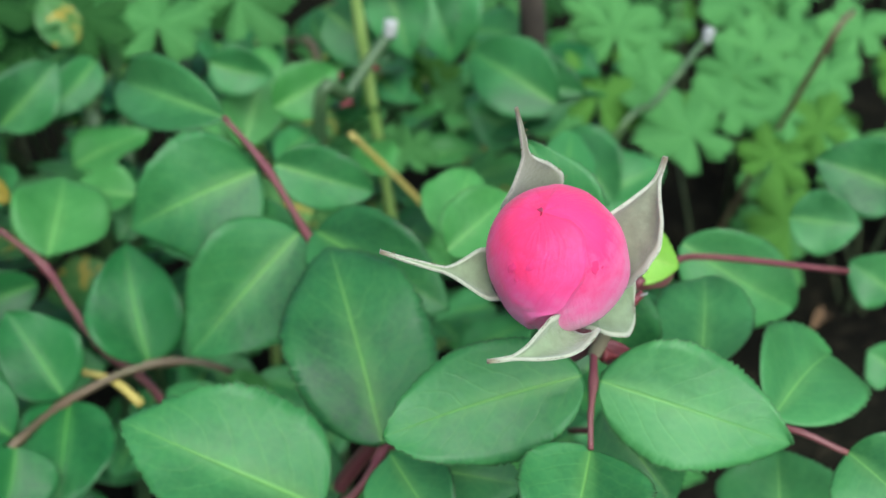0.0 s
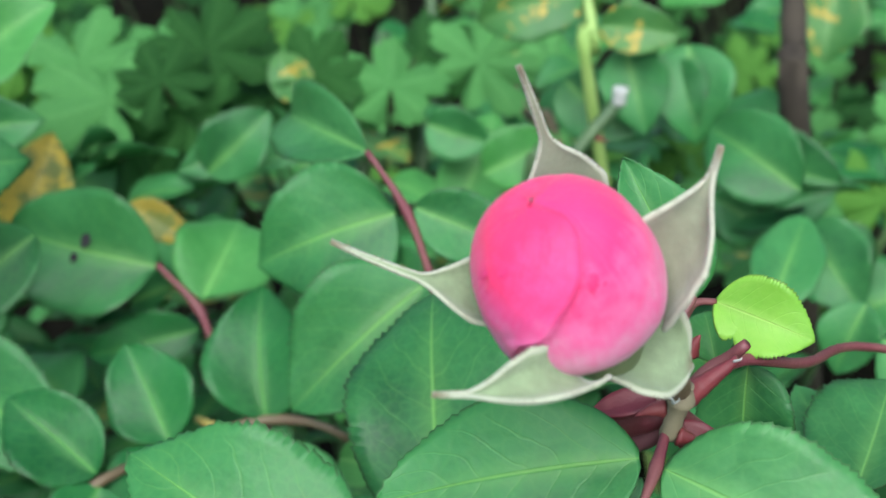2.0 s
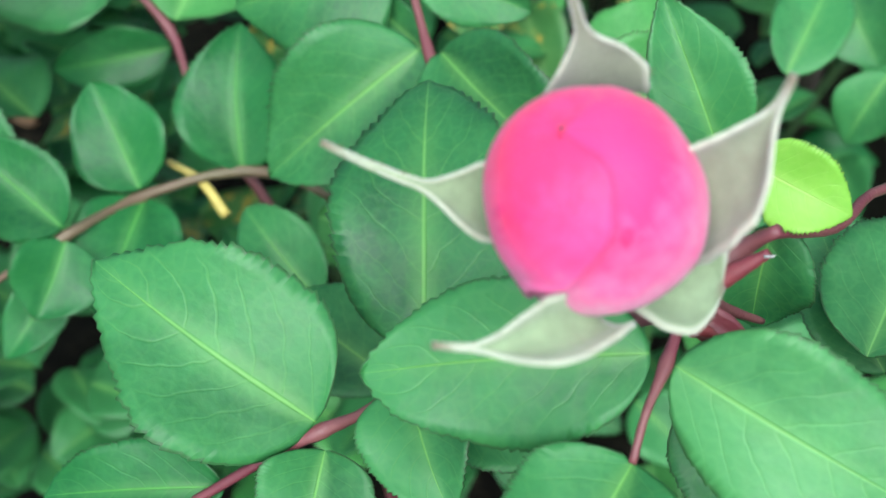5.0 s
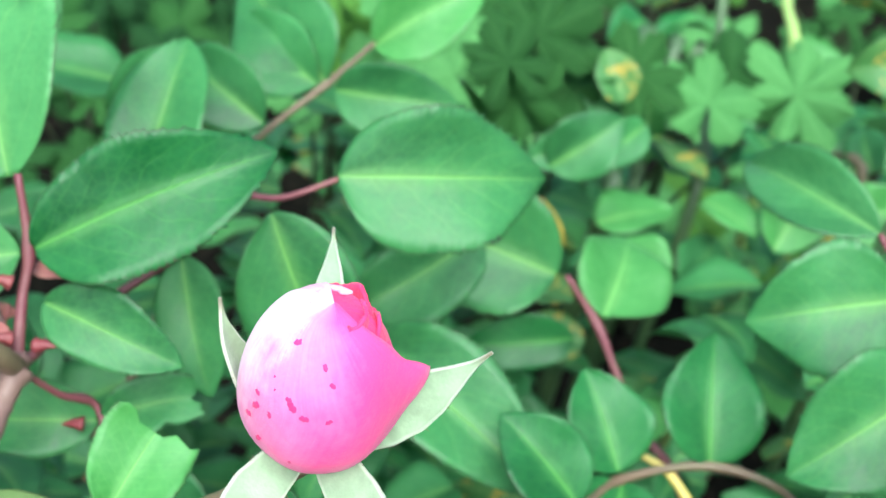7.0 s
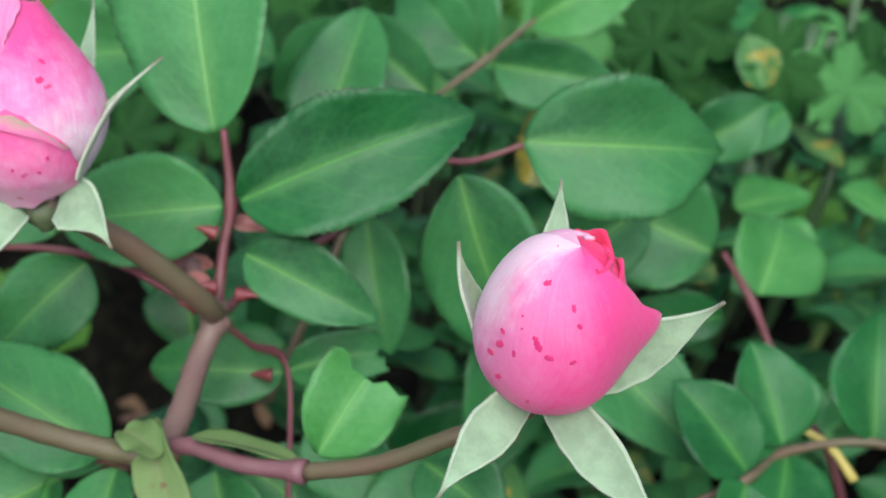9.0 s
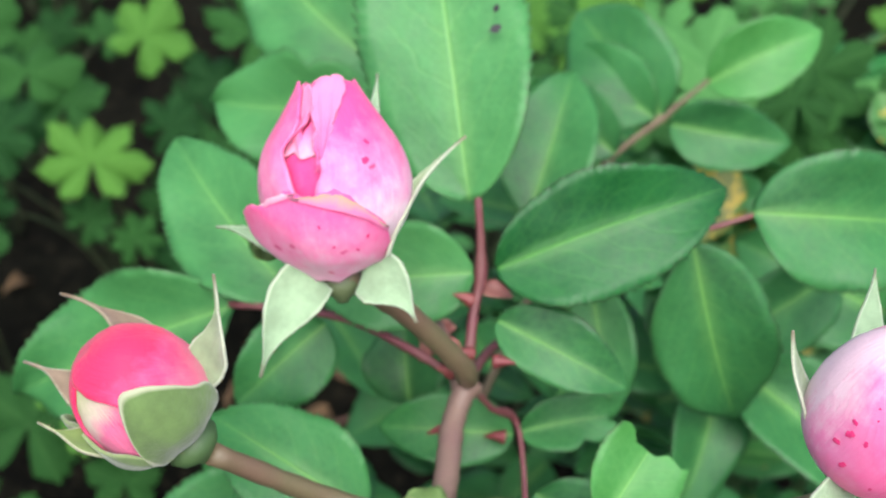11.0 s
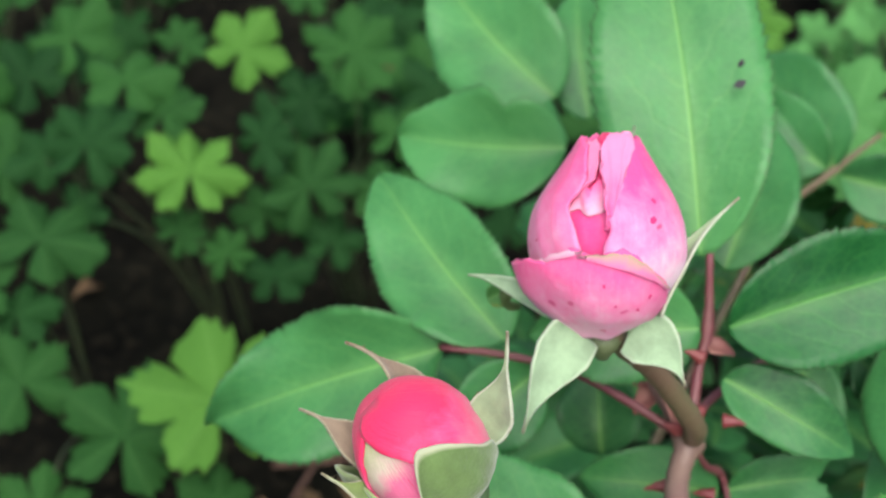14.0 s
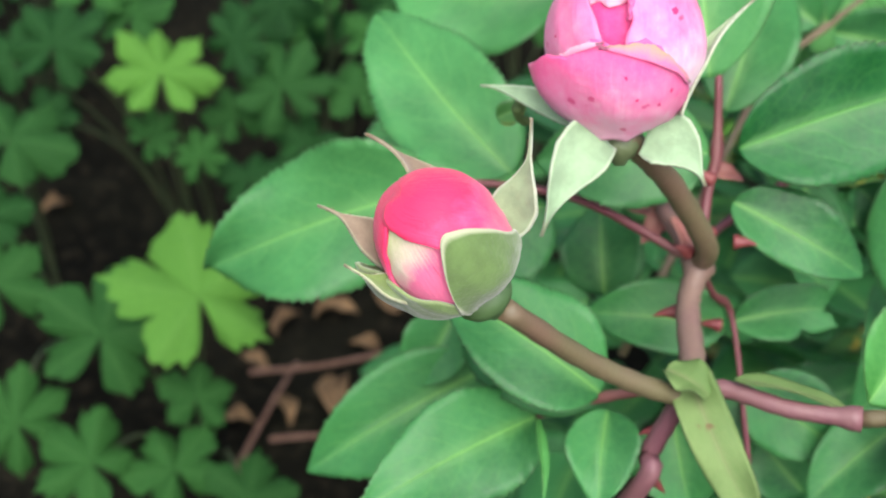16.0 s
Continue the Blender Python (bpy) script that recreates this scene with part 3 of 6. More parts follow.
def petal(bud, m, kind, radius, height, left, right, top, offset, mat, drop=0.1, lip=0.0, start=0.02, rag=0.012, flare_l=0.0, flare_r=0.0, gap_l=0.0, gap_r=0.0, name="petal", label=""):
    """One petal wrapped round the bud's axis, from the angle left to right (270 faces the viewer's side); top is a share of the height;
    lip: how far its rim leans out; flare_l, flare_r: how far its side edges stand off; gap_l, gap_r: degrees by which they draw back half-way up."""
    rng = random.Random(int(left * 13 + right * 7 + top * 1000))
    p1, p2 = rng.uniform(0, 6), rng.uniform(0, 6)
    mid_a, half = (left + right) / 2, (right - left) / 2

    def place(i, u, v):
        lim = top * (1 - drop * abs(v) ** 2.4) + (rag * math.sin(v * 5 + p1) + 0.6 * rag * math.sin(v * 14 + p2)) * min(1.0, 3 * (1 - min(top, 0.98)) + 0.15)
        h = min(start + (lim - start) * u, 1.0)
        prof = bud_profile(kind, h)
        r = radius * prof + offset * min(1.0, 0.3 + u * 2.5) * min(1.0, prof * 2.2)
        r += lip * radius * max(0.0, u - 0.55) ** 1.7 * 2.0
        r += radius * (flare_l * max(0.0, -v - 0.55) ** 2 + flare_r * max(0.0, v - 0.55) ** 2) * 4.0 * math.sin(min(1.0, u * 1.15) * math.pi * 0.62)
        r *= 1 + 0.014 * math.sin(v * 5 + u * 4 + p2) + 0.006 * math.sin(v * 13 + u * 9 + p1)
        edge = half * (0.75 + 0.25 * min(1.0, u * 2.5))
        edge += 4.0 * math.sin(u * 8 + p1) * abs(v) ** 4
        edge -= (gap_l if v < 0 else gap_r) * math.sin(min(1.0, u * 1.1) * math.pi) * abs(v) ** 3
        ang = radians(mid_a + v * edge)
        return (r * math.cos(ang), r * math.sin(ang), h * height - lip * radius * 0.3 * max(0.0, u - 0.75))

    verts, faces, uvs = sheet(24, 33, place, 0.0007)
    me = mesh_from(name, verts, faces, mat, uvs)
    return part(name, me, bud, m, label)


def wrap(bud, m, kind, radius, height, left, right, low, high, offset, mat, lift_l=0.0, lift_r=0.0, bag=0.0, bag_at=270, bag_wide=30, bag_h=None, rag=0.0, crown=0.0, tilt=0.0, flush=False, name="petal", label=""):
    """A petal laid round the bud whose side edges (angles, by height) and lower and upper edges (heights, by angle) are given;
    lift_l, lift_r: how far the side edges stand off; bag: how far it bellies out round the angle bag_at."""
    tall = isinstance(left, (list, tuple)) or isinstance(right, (list, tuple))
    rng = random.Random(int(radius * 1e6) + int(offset * 1e7) + (0 if tall else int(left)))
    p1, p2 = rng.uniform(0, 6), rng.uniform(0, 6)

    def place(i, u, v):
        if tall:
            h = low + (high + tilt * v - low - crown * v * v + (0.007 * math.sin(v * 7 + p1) + 0.003 * math.sin(v * 19 + p2) if high < 0.99 or high > 1.0 else 0.0)) * u
            la, ra = ramp(left, h), ramp(right, h)
            wob = 1.6 * math.sin(u * 17 + p1) + 0.8 * math.sin(u * 41 + p2)
            ang = la + (ra - la) * (v + 1) / 2 + wob * abs(v) ** 6
        else:
            ang = left + (right - left) * (v + 1) / 2
            ang += (2.2 * math.sin(u * 11 + p1) + 1.4 * math.sin(u * 29 + p2)) * abs(v) ** 8 if rag else 0.0
            lo = ramp(low, ang)
            hi = sum(ramp(high, ang + d_) for d_ in (-5, -2.5, 0, 2.5, 5)) / 5
            h = lo + (hi - lo) * u + rag * (math.sin(ang * 0.17 + p1) + 0.6 * math.sin(ang * 0.53 + p2) + 0.4 * math.sin(ang * 1.37 + p1)) * u ** 3
        h = min(h, 1.14)
        prof = bud_profile(kind, max(0.0, min(h, 1.12 if kind == "cup" else 1.0)))
        r = radius * prof + offset * (1.0 if flush else min(1.0, 0.3 + u * 2.5)) * min(1.0, prof * 2.2 + (0.3 if high != 1.0 else 0.0))
        r += lift_l * radius * max(0.0, -v - 0.5) ** 2 * 4 + lift_r * radius * max(0.0, v - 0.5) ** 2 * 4
        r += bag * math.exp(-((ang - bag_at) / bag_wide) ** 2) * (min(1.0, 0.35 + 1.2 * u) if bag_h is None else math.exp(-((h - bag_h) / 0.2) ** 2))
        r *= 1 + (0.0 if flush else 0.018 * math.sin(v * 5 + u * 4 + p2) + 0.007 * math.sin(v * 13 + u * 9 + p1))
        if kind == "round":
            r *= 1 + 0.022 * math.cos(4 * radians(ang - 228))
        a = radians(ang)
        return (r * math.cos(a), r * math.sin(a), h * height)

    verts, faces, uvs = sheet(34, 33, place, 0.0006)
    me = mesh_from(name, verts, faces, mat, uvs)
    return part(name, me, bud, m, label)


def freckles(bud, m, kind, radius, height, off, spots):
    """Small red freckles (angle, height, size) lying on a petal."""
    for k, (ang, h, size) in enumerate(spots):
        verts = []
        for ring, lift in ((1.0, 0.0), (0.55, 0.00006), (0.0, 0.00008)):
            for j in range(12 if ring else 1):
                t = j * math.pi / 6
                q = size * ring * (1 + 0.28 * math.sin(2 * t + k) + 0.16 * math.sin(5 * t + 2 * k))
                hh = min(0.995, h + q * math.sin(t) * 1.15 / height)
                aa = radians(ang) + q * math.cos(t) / (radius * max(0.25, bud_profile(kind, hh)))
                rr = radius * bud_profile(kind, hh) + off + lift
                verts.append((rr * math.cos(aa), rr * math.sin(aa), hh * height))
        faces = [(j, (j + 1) % 12, 12 + (j + 1) % 12, 12 + j) for j in range(12)] + [(12 + j, 12 + (j + 1) % 12, 24) for j in range(12)]
        part("freckle", mesh_from("freckle", verts, faces, FRECKLE, [(0.7, 0.5)] * 25), bud, m)


def rose_bud(base, apex):
    """The pose and height of a bud's axis: z runs from base to apex, x to the right, -y to the viewer's side."""
    base, apex = Vector(base), Vector(apex)
    z = (apex - base).normalized()
    x = Vector((1, 0, 0))
    x = (x - z * x.dot(z)).normalized()
    y = z.cross(x)
    m = Matrix(((x.x, y.x, z.x, base.x), (x.y, y.y, z.y, base.y), (x.z, y.z, z.z, base.z), (0, 0, 0, 1)))
    return m, (apex - base).length


def root(m, radius, height, to, share=0.72, low=0.18):
    """Where a sepal that reaches for the place to leaves its bud."""
    inv = m.inverted()
    q = inv @ Vector(to)
    d = Vector((q.x, q.y, 0)).normalized()
    return m @ Vector((d.x * radius * share, d.y * radius * share, low * height))


def receptacle(plant, m, r, h, mat, label):
    """The swollen hip under the bud, the part that carries petals and sepals."""
    verts, faces = [], []
    prof = [(0.0, 0.22), (0.12, 0.30), (0.35, 0.62), (0.62, 0.78), (0.85, 0.72), (1.0, 0.62), (1.05, 0.0)]
    k = 18
    for f, w in prof:
        for j in range(k):
            t = 2 * math.pi * j / k
            verts.append((r * w * math.cos(t), r * w * math.sin(t), (f - 1) * h))
    for i in range(len(prof) - 1):
        for j in range(k):
            faces.append((i * k + j, i * k + (j + 1) % k, (i + 1) * k + (j + 1) % k, (i + 1) * k + j))
    faces.append(tuple(range(k - 1, -1, -1)))
    me = mesh_from("flower_bud", verts, faces, mat)
    return part("flower_bud", me, plant, m, label)


LOBE = [(0.0, 1.0), (0.18, 0.87), (0.28, 0.92), (0.50, 0.79), (0.62, 0.84), (0.84, 0.72), (0.94, 0.66), (1.0, 0.0)]


def lobed_mesh(seed, mat):
    """A cranesbill leaf of unit radius: five to seven broad lobes round the stalk, each cut into blunt teeth."""
    rng = random.Random(seed)
    lobes = 5 if seed % 3 else 7
    spread = radians(335)
    per = 16
    k = lobes * per + 1
    cut = rng.uniform(0.44, 0.54)
    rings = (0.0, 0.25, 0.5, 0.75, 0.9, 1.0)
    jit = [rng.uniform(0.86, 1.12) for _ in range(lobes)]
    lean = [rng.uniform(-0.07, 0.07) for _ in range(lobes)]
    sag = [rng.uniform(-0.16, 0.10) for _ in range(lobes)]
    verts, uvs = [], []
    for j in range(k):
        li = min(j // per, lobes - 1)
        f = (j - li * per) / per
        x = abs(f - 0.5) * 2
        ang = -spread / 2 + spread * (li + f + lean[li] * (1 - x)) / lobes + math.pi / 2
        end = 0.80 if li in (0, lobes - 1) else 1.0
        r = max(cut, ramp(LOBE, x) * jit[li] * end * (1 + 0.05 * math.sin(j * 2.1 + seed)))
        if x > 0.99:
            r = cut * 0.9
        for q in rings:
            rr = r * q if q > 0.5 else q * (cut + (r - cut) * q)
            z = 0.10 * q * q * math.cos(ang * 3 + seed) - 0.14 * q * q + 0.10 * q * (1 - x) + sag[li] * q * q * q
            verts.append((rr * math.cos(ang), rr * math.sin(ang), z))
            uvs.append((q * 0.95, 0.5 + (f - 0.5) * 0.96))
    nr = len(rings)
    faces = []
    for j in range(k - 1):
        for i in range(nr - 1):
            a = j * nr + i
            faces.append((a, a + 1, a + nr + 1, a + nr))
    return mesh_from("leaf", verts, faces, mat, uvs)


GER_MESHES = {}
GER_N = [0]


def geranium_leaf(plant, at, radius, tone=0, tilt=None, face=None):
    """A lobed leaf on its stalk, which rises from the plant's crown."""
    GER_N[0] += 1
    rng = random.Random(GER_N[0] * 977)
    key = (rng.randrange(6), tone)
    if key not in GER_MESHES:
        GER_MESHES[key] = lobed_mesh(key[0] + 11 * tone, (GER_LEAF, GER_LIGHT, GER_SHADE, GER_MINT)[tone])
    at = Vector(at)
    z = Vector(face or (rng.uniform(-0.3, 0.3), -0.55 + rng.uniform(-0.25, 0.25), 0.85)).normalized()
    m = Matrix.Translation(at) @ z.to_track_quat("Z", "Y").to_matrix().to_4x4() @ Matrix.Rotation(rng.uniform(-0.9, 0.9) if tilt is None else radians(tilt), 4, "Z")
    ob = part("leaf", GER_MESHES[key], plant, m @ Matrix.Diagonal((1.12 * radius, 1.12 * radius, 1.12 * radius, 1)))
    foot = Vector(plant.location)
    mid = (at * 0.55 + foot * 0.45) + Vector((0, 0, 0.02))
    tube("stalk", plant, [foot + Vector((rng.uniform(-0.01, 0.01), rng.uniform(-0.01, 0.01), -0.005)), mid, at - z * 0.002], 0.0011, 0.0008, GER_STALK, 6, 5)
    return ob


# ---- ground ----
def soil_height(x, y):
    return 0.05 + 0.018 * noise.noise((x * 4, y * 4, 0.3)) + 0.008 * noise.noise((x * 17, y * 17, 2.1)) + 0.004 * noise.noise((x * 60, y * 60, 5))


def axis_steps(lo, hi, step, far):
    inner = np.arange(lo, hi + step / 2, step)
    outer = np.array([0.1, 0.3, 0.7, 1.5, 3, 7, 15, far])
    return np.concatenate([(lo - outer)[::-1], inner, hi + outer])


xs, ys = axis_steps(-1.2, 0.9, 0.012, 40), axis_steps(-0.4, 1.6, 0.012, 40)
verts = [(x, y, soil_height(x, y)) for x in xs for y in ys]
ny = len(ys)
faces = [(i * ny + j, (i + 1) * ny + j, (i + 1) * ny + j + 1, i * ny + j + 1) for i in range(len(xs) - 1) for j in range(ny - 1)]
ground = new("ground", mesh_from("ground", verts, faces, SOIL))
tagged(ground, "crumbly garden soil under the plants, darkened in colour for shade", "soil", kind="structure")

# ---- rose bush with the hot pink bud ----
bush_a = thing("rose_bush", (-0.05, 0.13, 0.045), "rose bush with one hot pink closed bud and glossy green leaves", "rose bush")

N1 = (0.0065, 0.0097, 0.4227)
N1TOP = (0.0107, 0.0191, 0.4243)
# stems
tube("stem", bush_a, [(-0.050, 0.130, 0.040), (-0.048, 0.10, 0.20), (-0.040, 0.065, 0.33), (-0.018, 0.040, 0.395), N1TOP], 0.0024, 0.0014, RED_STEM, 12, 8, (0.97,))
tube("stem", bush_a, [N1TOP, (0.0108, 0.0135, 0.4325), (0.0085, 0.0090, 0.4405), (0.0030, 0.0070, 0.4465)], 0.0016, 0.0013, OLIVE_STEM, 10, 6)
tube("stem", bush_a, [N1TOP, (0.0211, 0.0272, 0.4237), (0.0330, 0.0345, 0.4154), (0.0508, 0.0545, 0.3994), (0.0916, 0.0536, 0.3814)], 0.0010, 0.0007, RED_STEM, 8, 6)
tube("rachis", bush_a, [N1TOP, N1, (0.0033, 0.0037, 0.4214), (0.0011, -0.0014, 0.4189)], 0.0007, 0.0005, RED_STEM, 8, 6, (0.35,))
tube("stem", bush_a, [N1TOP, (0.0168, 0.0233, 0.4257), (0.0216, 0.0223, 0.4306)], 0.0012, 0.0008, RED_STEM, 9, 5, (0.5,))
tube("stem", bush_a, [N1TOP, (0.0036, 0.0229, 0.4213), (-0.0019, 0.0273, 0.4159)], 0.0011, 0.0012, RED_STEM, 9, 5)
tube("stem", bush_a, [N1TOP, (0.0165, 0.0228, 0.4148), (0.0224, 0.0261, 0.4069)], 0.0010, 0.0005, RED_STEM, 9, 5)
tube("petiole", bush_a, [(0.0139, 0.0315, 0.4269), (0.0173, 0.0362, 0.4279), (0.0207, 0.0371, 0.4271)], 0.0007, 0.0005, RED_STEM, 7, 5)
tube("stem", bush_a, [N1TOP, (0.0139, 0.0315, 0.4269), (0.0174, 0.0360, 0.4294)], 0.0009, 0.0006, RED_STEM, 7, 5)
tube("rachis", bush_a, [(-0.0646, 0.0209, 0.3776), (-0.0500, 0.0236, 0.3856), (-0.0410, 0.0254, 0.3893), (-0.0336, 0.0307, 0.3868), (-0.0247, 0.0418, 0.3844), (-0.012, 0.055, 0.385), (-0.02, 0.05, 0.36)], 0.0008, 0.0009, RED_STEM, 8, 6, (0.33, 0.66))
tube("rachis", bush_a, [(-0.0347, 0.1417, 0.4042), (-0.0277, 0.1311, 0.3934), (-0.0233, 0.1103, 0.3856), (-0.0206, 0.0987, 0.3839), (-0.0119, 0.0846, 0.3823), (-0.020, 0.06, 0.36)], 0.0007, 0.0010, RED_STEM, 8, 6, (0.2, 0.4))
tube("rachis", bush_a, [(-0.0996, 0.1777, 0.3606), (-0.0906, 0.1711, 0.3490), (-0.086, 0.158, 0.343), (-0.0800, 0.1436, 0.3360), (-0.070, 0.135, 0.325), (-0.055, 0.12, 0.28)], 0.0008, 0.0015, RED_STEM, 8, 6, (0.2,))
tube("rachis", bush_a, [(-0.1211, 0.0930, 0.3491), (-0.1029, 0.0990, 0.3562), (-0.0907, 0.1146, 0.3495), (-0.0682, 0.1199, 0.3495), (-0.0501, 0.1123, 0.3473), (-0.045, 0.12, 0.32), (-0.05, 0.12, 0.26)], 0.0008, 0.0011, OLIVE_STEM, 8, 6, (0.17, 0.33, 0.5))
tube("stem", bush_a, [(0.0490, -0.0078, 0.4037), (0.0399, 0.0015, 0.4049), (0.0309, 0.0210, 0.3870), (0.02, 0.05, 0.36)], 0.0006, 0.0008, RED_STEM, 8, 6)
tube("stub", bush_a, [(-0.0867, 0.1271, 0.3471), (-0.0786, 0.1202, 0.3471), (-0.0730, 0.1125, 0.3434)], 0.0009, 0.0013, STRAW, 7, 5, label="pale dry broken side shoot")
for p_, w_ in (((0.0086, 0.0162, 0.4269), (-0.9, -0.1, 0.1)), ((0.0107, 0.0139, 0.4235), (0.8, -0.2, -0.3)), ((0.0152, 0.0284, 0.4259), (0.4, 0, 0.9)), ((-0.0145, 0.0758, 0.3718), (-0.9, 0, 0.2))):
    thorn(bush_a, p_, w_, 0.0035)

tube("stub", bush_a, [(0.0092, 0.0152, 0.4229), (0.0103, 0.0148, 0.4266), (0.0112, 0.0146, 0.4298), (0.0118, 0.0147, 0.4317)], 0.0013, 0.0012, PALE_STUB, 14, 5, (0.62,), label="cut olive stub with a pale frayed end")
tube("shoot", bush_a, [(0.0122, 0.0172, 0.4273), (0.0157, 0.0173, 0.4298), (0.0193, 0.0175, 0.4323)], 0.0017, 0.0006, RED_BRACT, 12, 6, label="dark red pointed young shoot")
tube("shoot", bush_a, [(0.0115, 0.0206, 0.4200), (0.0078, 0.0212, 0.4176), (0.0036, 0.0220, 0.4156)], 0.0013, 0.0015, MAUVE_STEM, 12, 5)
for b_, t_ in (((0.0097, 0.0127, 0.4307), (0.0089, 0.0124, 0.4320)), ((0.0097, 0.0126, 0.4306), (0.0104, 0.0122, 0.4317)), ((0.0186, 0.0169, 0.4324), (0.0195, 0.0163, 0.4333))):
    tube("fibre", bush_a, [b_, (Vector(b_) + Vector(t_)) / 2 + Vector((0.0003, -0.0003, 0.0002)), t_], 0.00022, 0.00008, WHITE_BIT, 5, 3)
for b_, t_, w_, r_ in (((0.0087, 0.0204, 0.4252), (-0.0010, 0.0202, 0.4239), 0.0040, -20), ((0.0100, 0.0178, 0.4213), (0.0181, 0.0148, 0.4180), 0.0044, 30)):
    leaf(bush_a, b_, t_, w_, r_, mat=RED_BRACT, name="bract", teeth=0.0, fold=0.5, wave=0.0, fine=False)

# leaflets
leaf(bush_a, (0.0045, 0.0102, 0.4243), (-0.0307, 0.0143, 0.4191), 0.0199, -41, fold=0.10)
leaf(bush_a, (0.0075, 0.0092, 0.4227), (0.0357, -0.0088, 0.4134), 0.0205, 43, fold=0.10, mat=LIT_LEAF)
leaf(bush_a, (0.0012, -0.0011, 0.4185), (-0.0109, -0.0185, 0.4137), 0.0213, -7)
leaf(bush_a, (-0.0258, 0.0400, 0.3867), (-0.0228, 0.0864, 0.4036), 0.0300, -5, fold=0.08)
leaf(bush_a, (-0.0420, 0.0264, 0.3902), (-0.0742, 0.0483, 0.4059), 0.0295, -21, arch=0.10)
leaf(bush_a, (-0.0412, 0.0236, 0.3865), (-0.0452, 0.0096, 0.3803), 0.0169, -16)
leaf(bush_a, (-0.0582, 0.0231, 0.3791), (-0.0881, 0.0256, 0.3762), 0.0151, -30, mat=SHADED_LEAF)
leaf(bush_a, (-0.0336, 0.0541, 0.3581), (-0.0546, 0.0731, 0.3618), 0.0190, -22)
leaf(bush_a, (0.0207, 0.0371, 0.4271), (0.0327, 0.0292, 0.4237), 0.0112, 47, mat=LIME_LEAF, bite=0.3)
leaf(bush_a, (0.0588, 0.0735, 0.3852), (0.0832, 0.0595, 0.3669), 0.0217, 54, mat=LIT_LEAF)
leaf(bush_a, (0.0389, 0.0277, 0.3938), (0.0540, 0.0551, 0.3938), 0.0198, -3, mat=LIT_LEAF)
leaf(bush_a, (0.0397, 0.0028, 0.4063), (0.0656, 0.0216, 0.3957), 0.0219, 21, mat=LIT_LEAF)
leaf(bush_a, (0.0492, -0.0077, 0.4038), (0.0543, -0.0215, 0.4009), 0.0161, 36, mat=LIT_LEAF)
leaf(bush_a, (0.0458, 0.0012, 0.3670), (0.0538, 0.0186, 0.3734), 0.0235, -9, mat=LIT_LEAF)
leaf(bush_a, (0.0145, 0.0224, 0.3985), (0.0228, 0.0069, 0.3841), 0.0176, 33)
leaf(bush_a, (-0.0252, 0.0327, 0.3895), (-0.0028, 0.0181, 0.3882), 0.0144, 37)
leaf(bush_a, (-0.0271, 0.0273, 0.3981), (-0.0221, 0.0072, 0.3929), 0.0158, 17)
leaf(bush_a, (0.1426, 0.0990, 0.3564), (0.1212, 0.1124, 0.3643), 0.0213, -56)
leaf(bush_a, (0.1104, 0.1046, 0.3523), (0.1261, 0.0935, 0.3526), 0.0173, 51, mat=LIT_LEAF)
leaf(bush_a, (0.1328, 0.0819, 0.3345), (0.1231, 0.0914, 0.3418), 0.0158, -51, mat=LIT_LEAF)
leaf(bush_a, (0.1279, 0.0682, 0.3179), (0.1213, 0.0749, 0.3231), 0.0142, -48, mat=LIT_LEAF)
leaf(bush_a, (0.0249, 0.0361, 0.4153), (0.0230, 0.0328, 0.3973), 0.0140, -14)
leaf(bush_a, (0.0213, 0.0420, 0.4117), (0.0216, 0.0508, 0.4153), 0.0078, -7, mat=PALE_LEAF)
leaf(bush_a, (0.0173, 0.0374, 0.4279), (0.0107, 0.0501, 0.4458), 0.0125, -28)
leaf(bush_a, (-0.0347, 0.1417, 0.4042), (-0.0575, 0.1813, 0.3979), 0.0177, -46, fold=0.55, mat=LIT_LEAF)
leaf(bush_a, (-0.0302, 0.1316, 0.3931), (-0.0638, 0.1330, 0.3839), 0.0305, -54)
leaf(bush_a, (-0.0257, 0.1311, 0.3940), (-0.0029, 0.1241, 0.3830), 0.0151, 53, fold=0.5)
leaf(bush_a, (-0.0254, 0.1118, 0.3866), (-0.0578, 0.1006, 0.3669), 0.0296, -43)
leaf(bush_a, (-0.0211, 0.1105, 0.3865), (0.0021, 0.0800, 0.3787), 0.0237, 37)
leaf(bush_a, (-0.0684, 0.1199, 0.3498), (-0.0664, 0.1450, 0.3705), 0.0237, 5, mat=SHADED_LEAF)
leaf(bush_a, (-0.0889, 0.1724, 0.3508), (-0.0792, 0.2015, 0.3570), 0.0274, 23, mat=PALE_LEAF)
leaf(bush_a, (-0.0910, 0.1161, 0.3506), (-0.0993, 0.1339, 0.3674), 0.0201, -13, mat=SHADED_LEAF)
leaf(bush_a, (-0.0902, 0.1143, 0.3489), (-0.0980, 0.0869, 0.3421), 0.0224, -19, mat=SHADED_LEAF)
leaf(bush_a, (-0.1015, 0.1832, 0.3566), (-0.1441, 0.1985, 0.3674), 0.0336, -49)
leaf(bush_a, (-0.1030, 0.0995, 0.3582), (-0.1203, 0.1103, 0.3745), 0.0190, -24, mat=SHADED_LEAF)
leaf(bush_a, (-0.1030, 0.0979, 0.3560), (-0.1099, 0.0847, 0.3471), 0.0188, -39, mat=SHADED_LEAF)
leaf(bush_a, (-0.0951, 0.1814, 0.3350), (-0.1269, 0.1793, 0.3331), 0.0154, -56, mat=SHADED_LEAF)
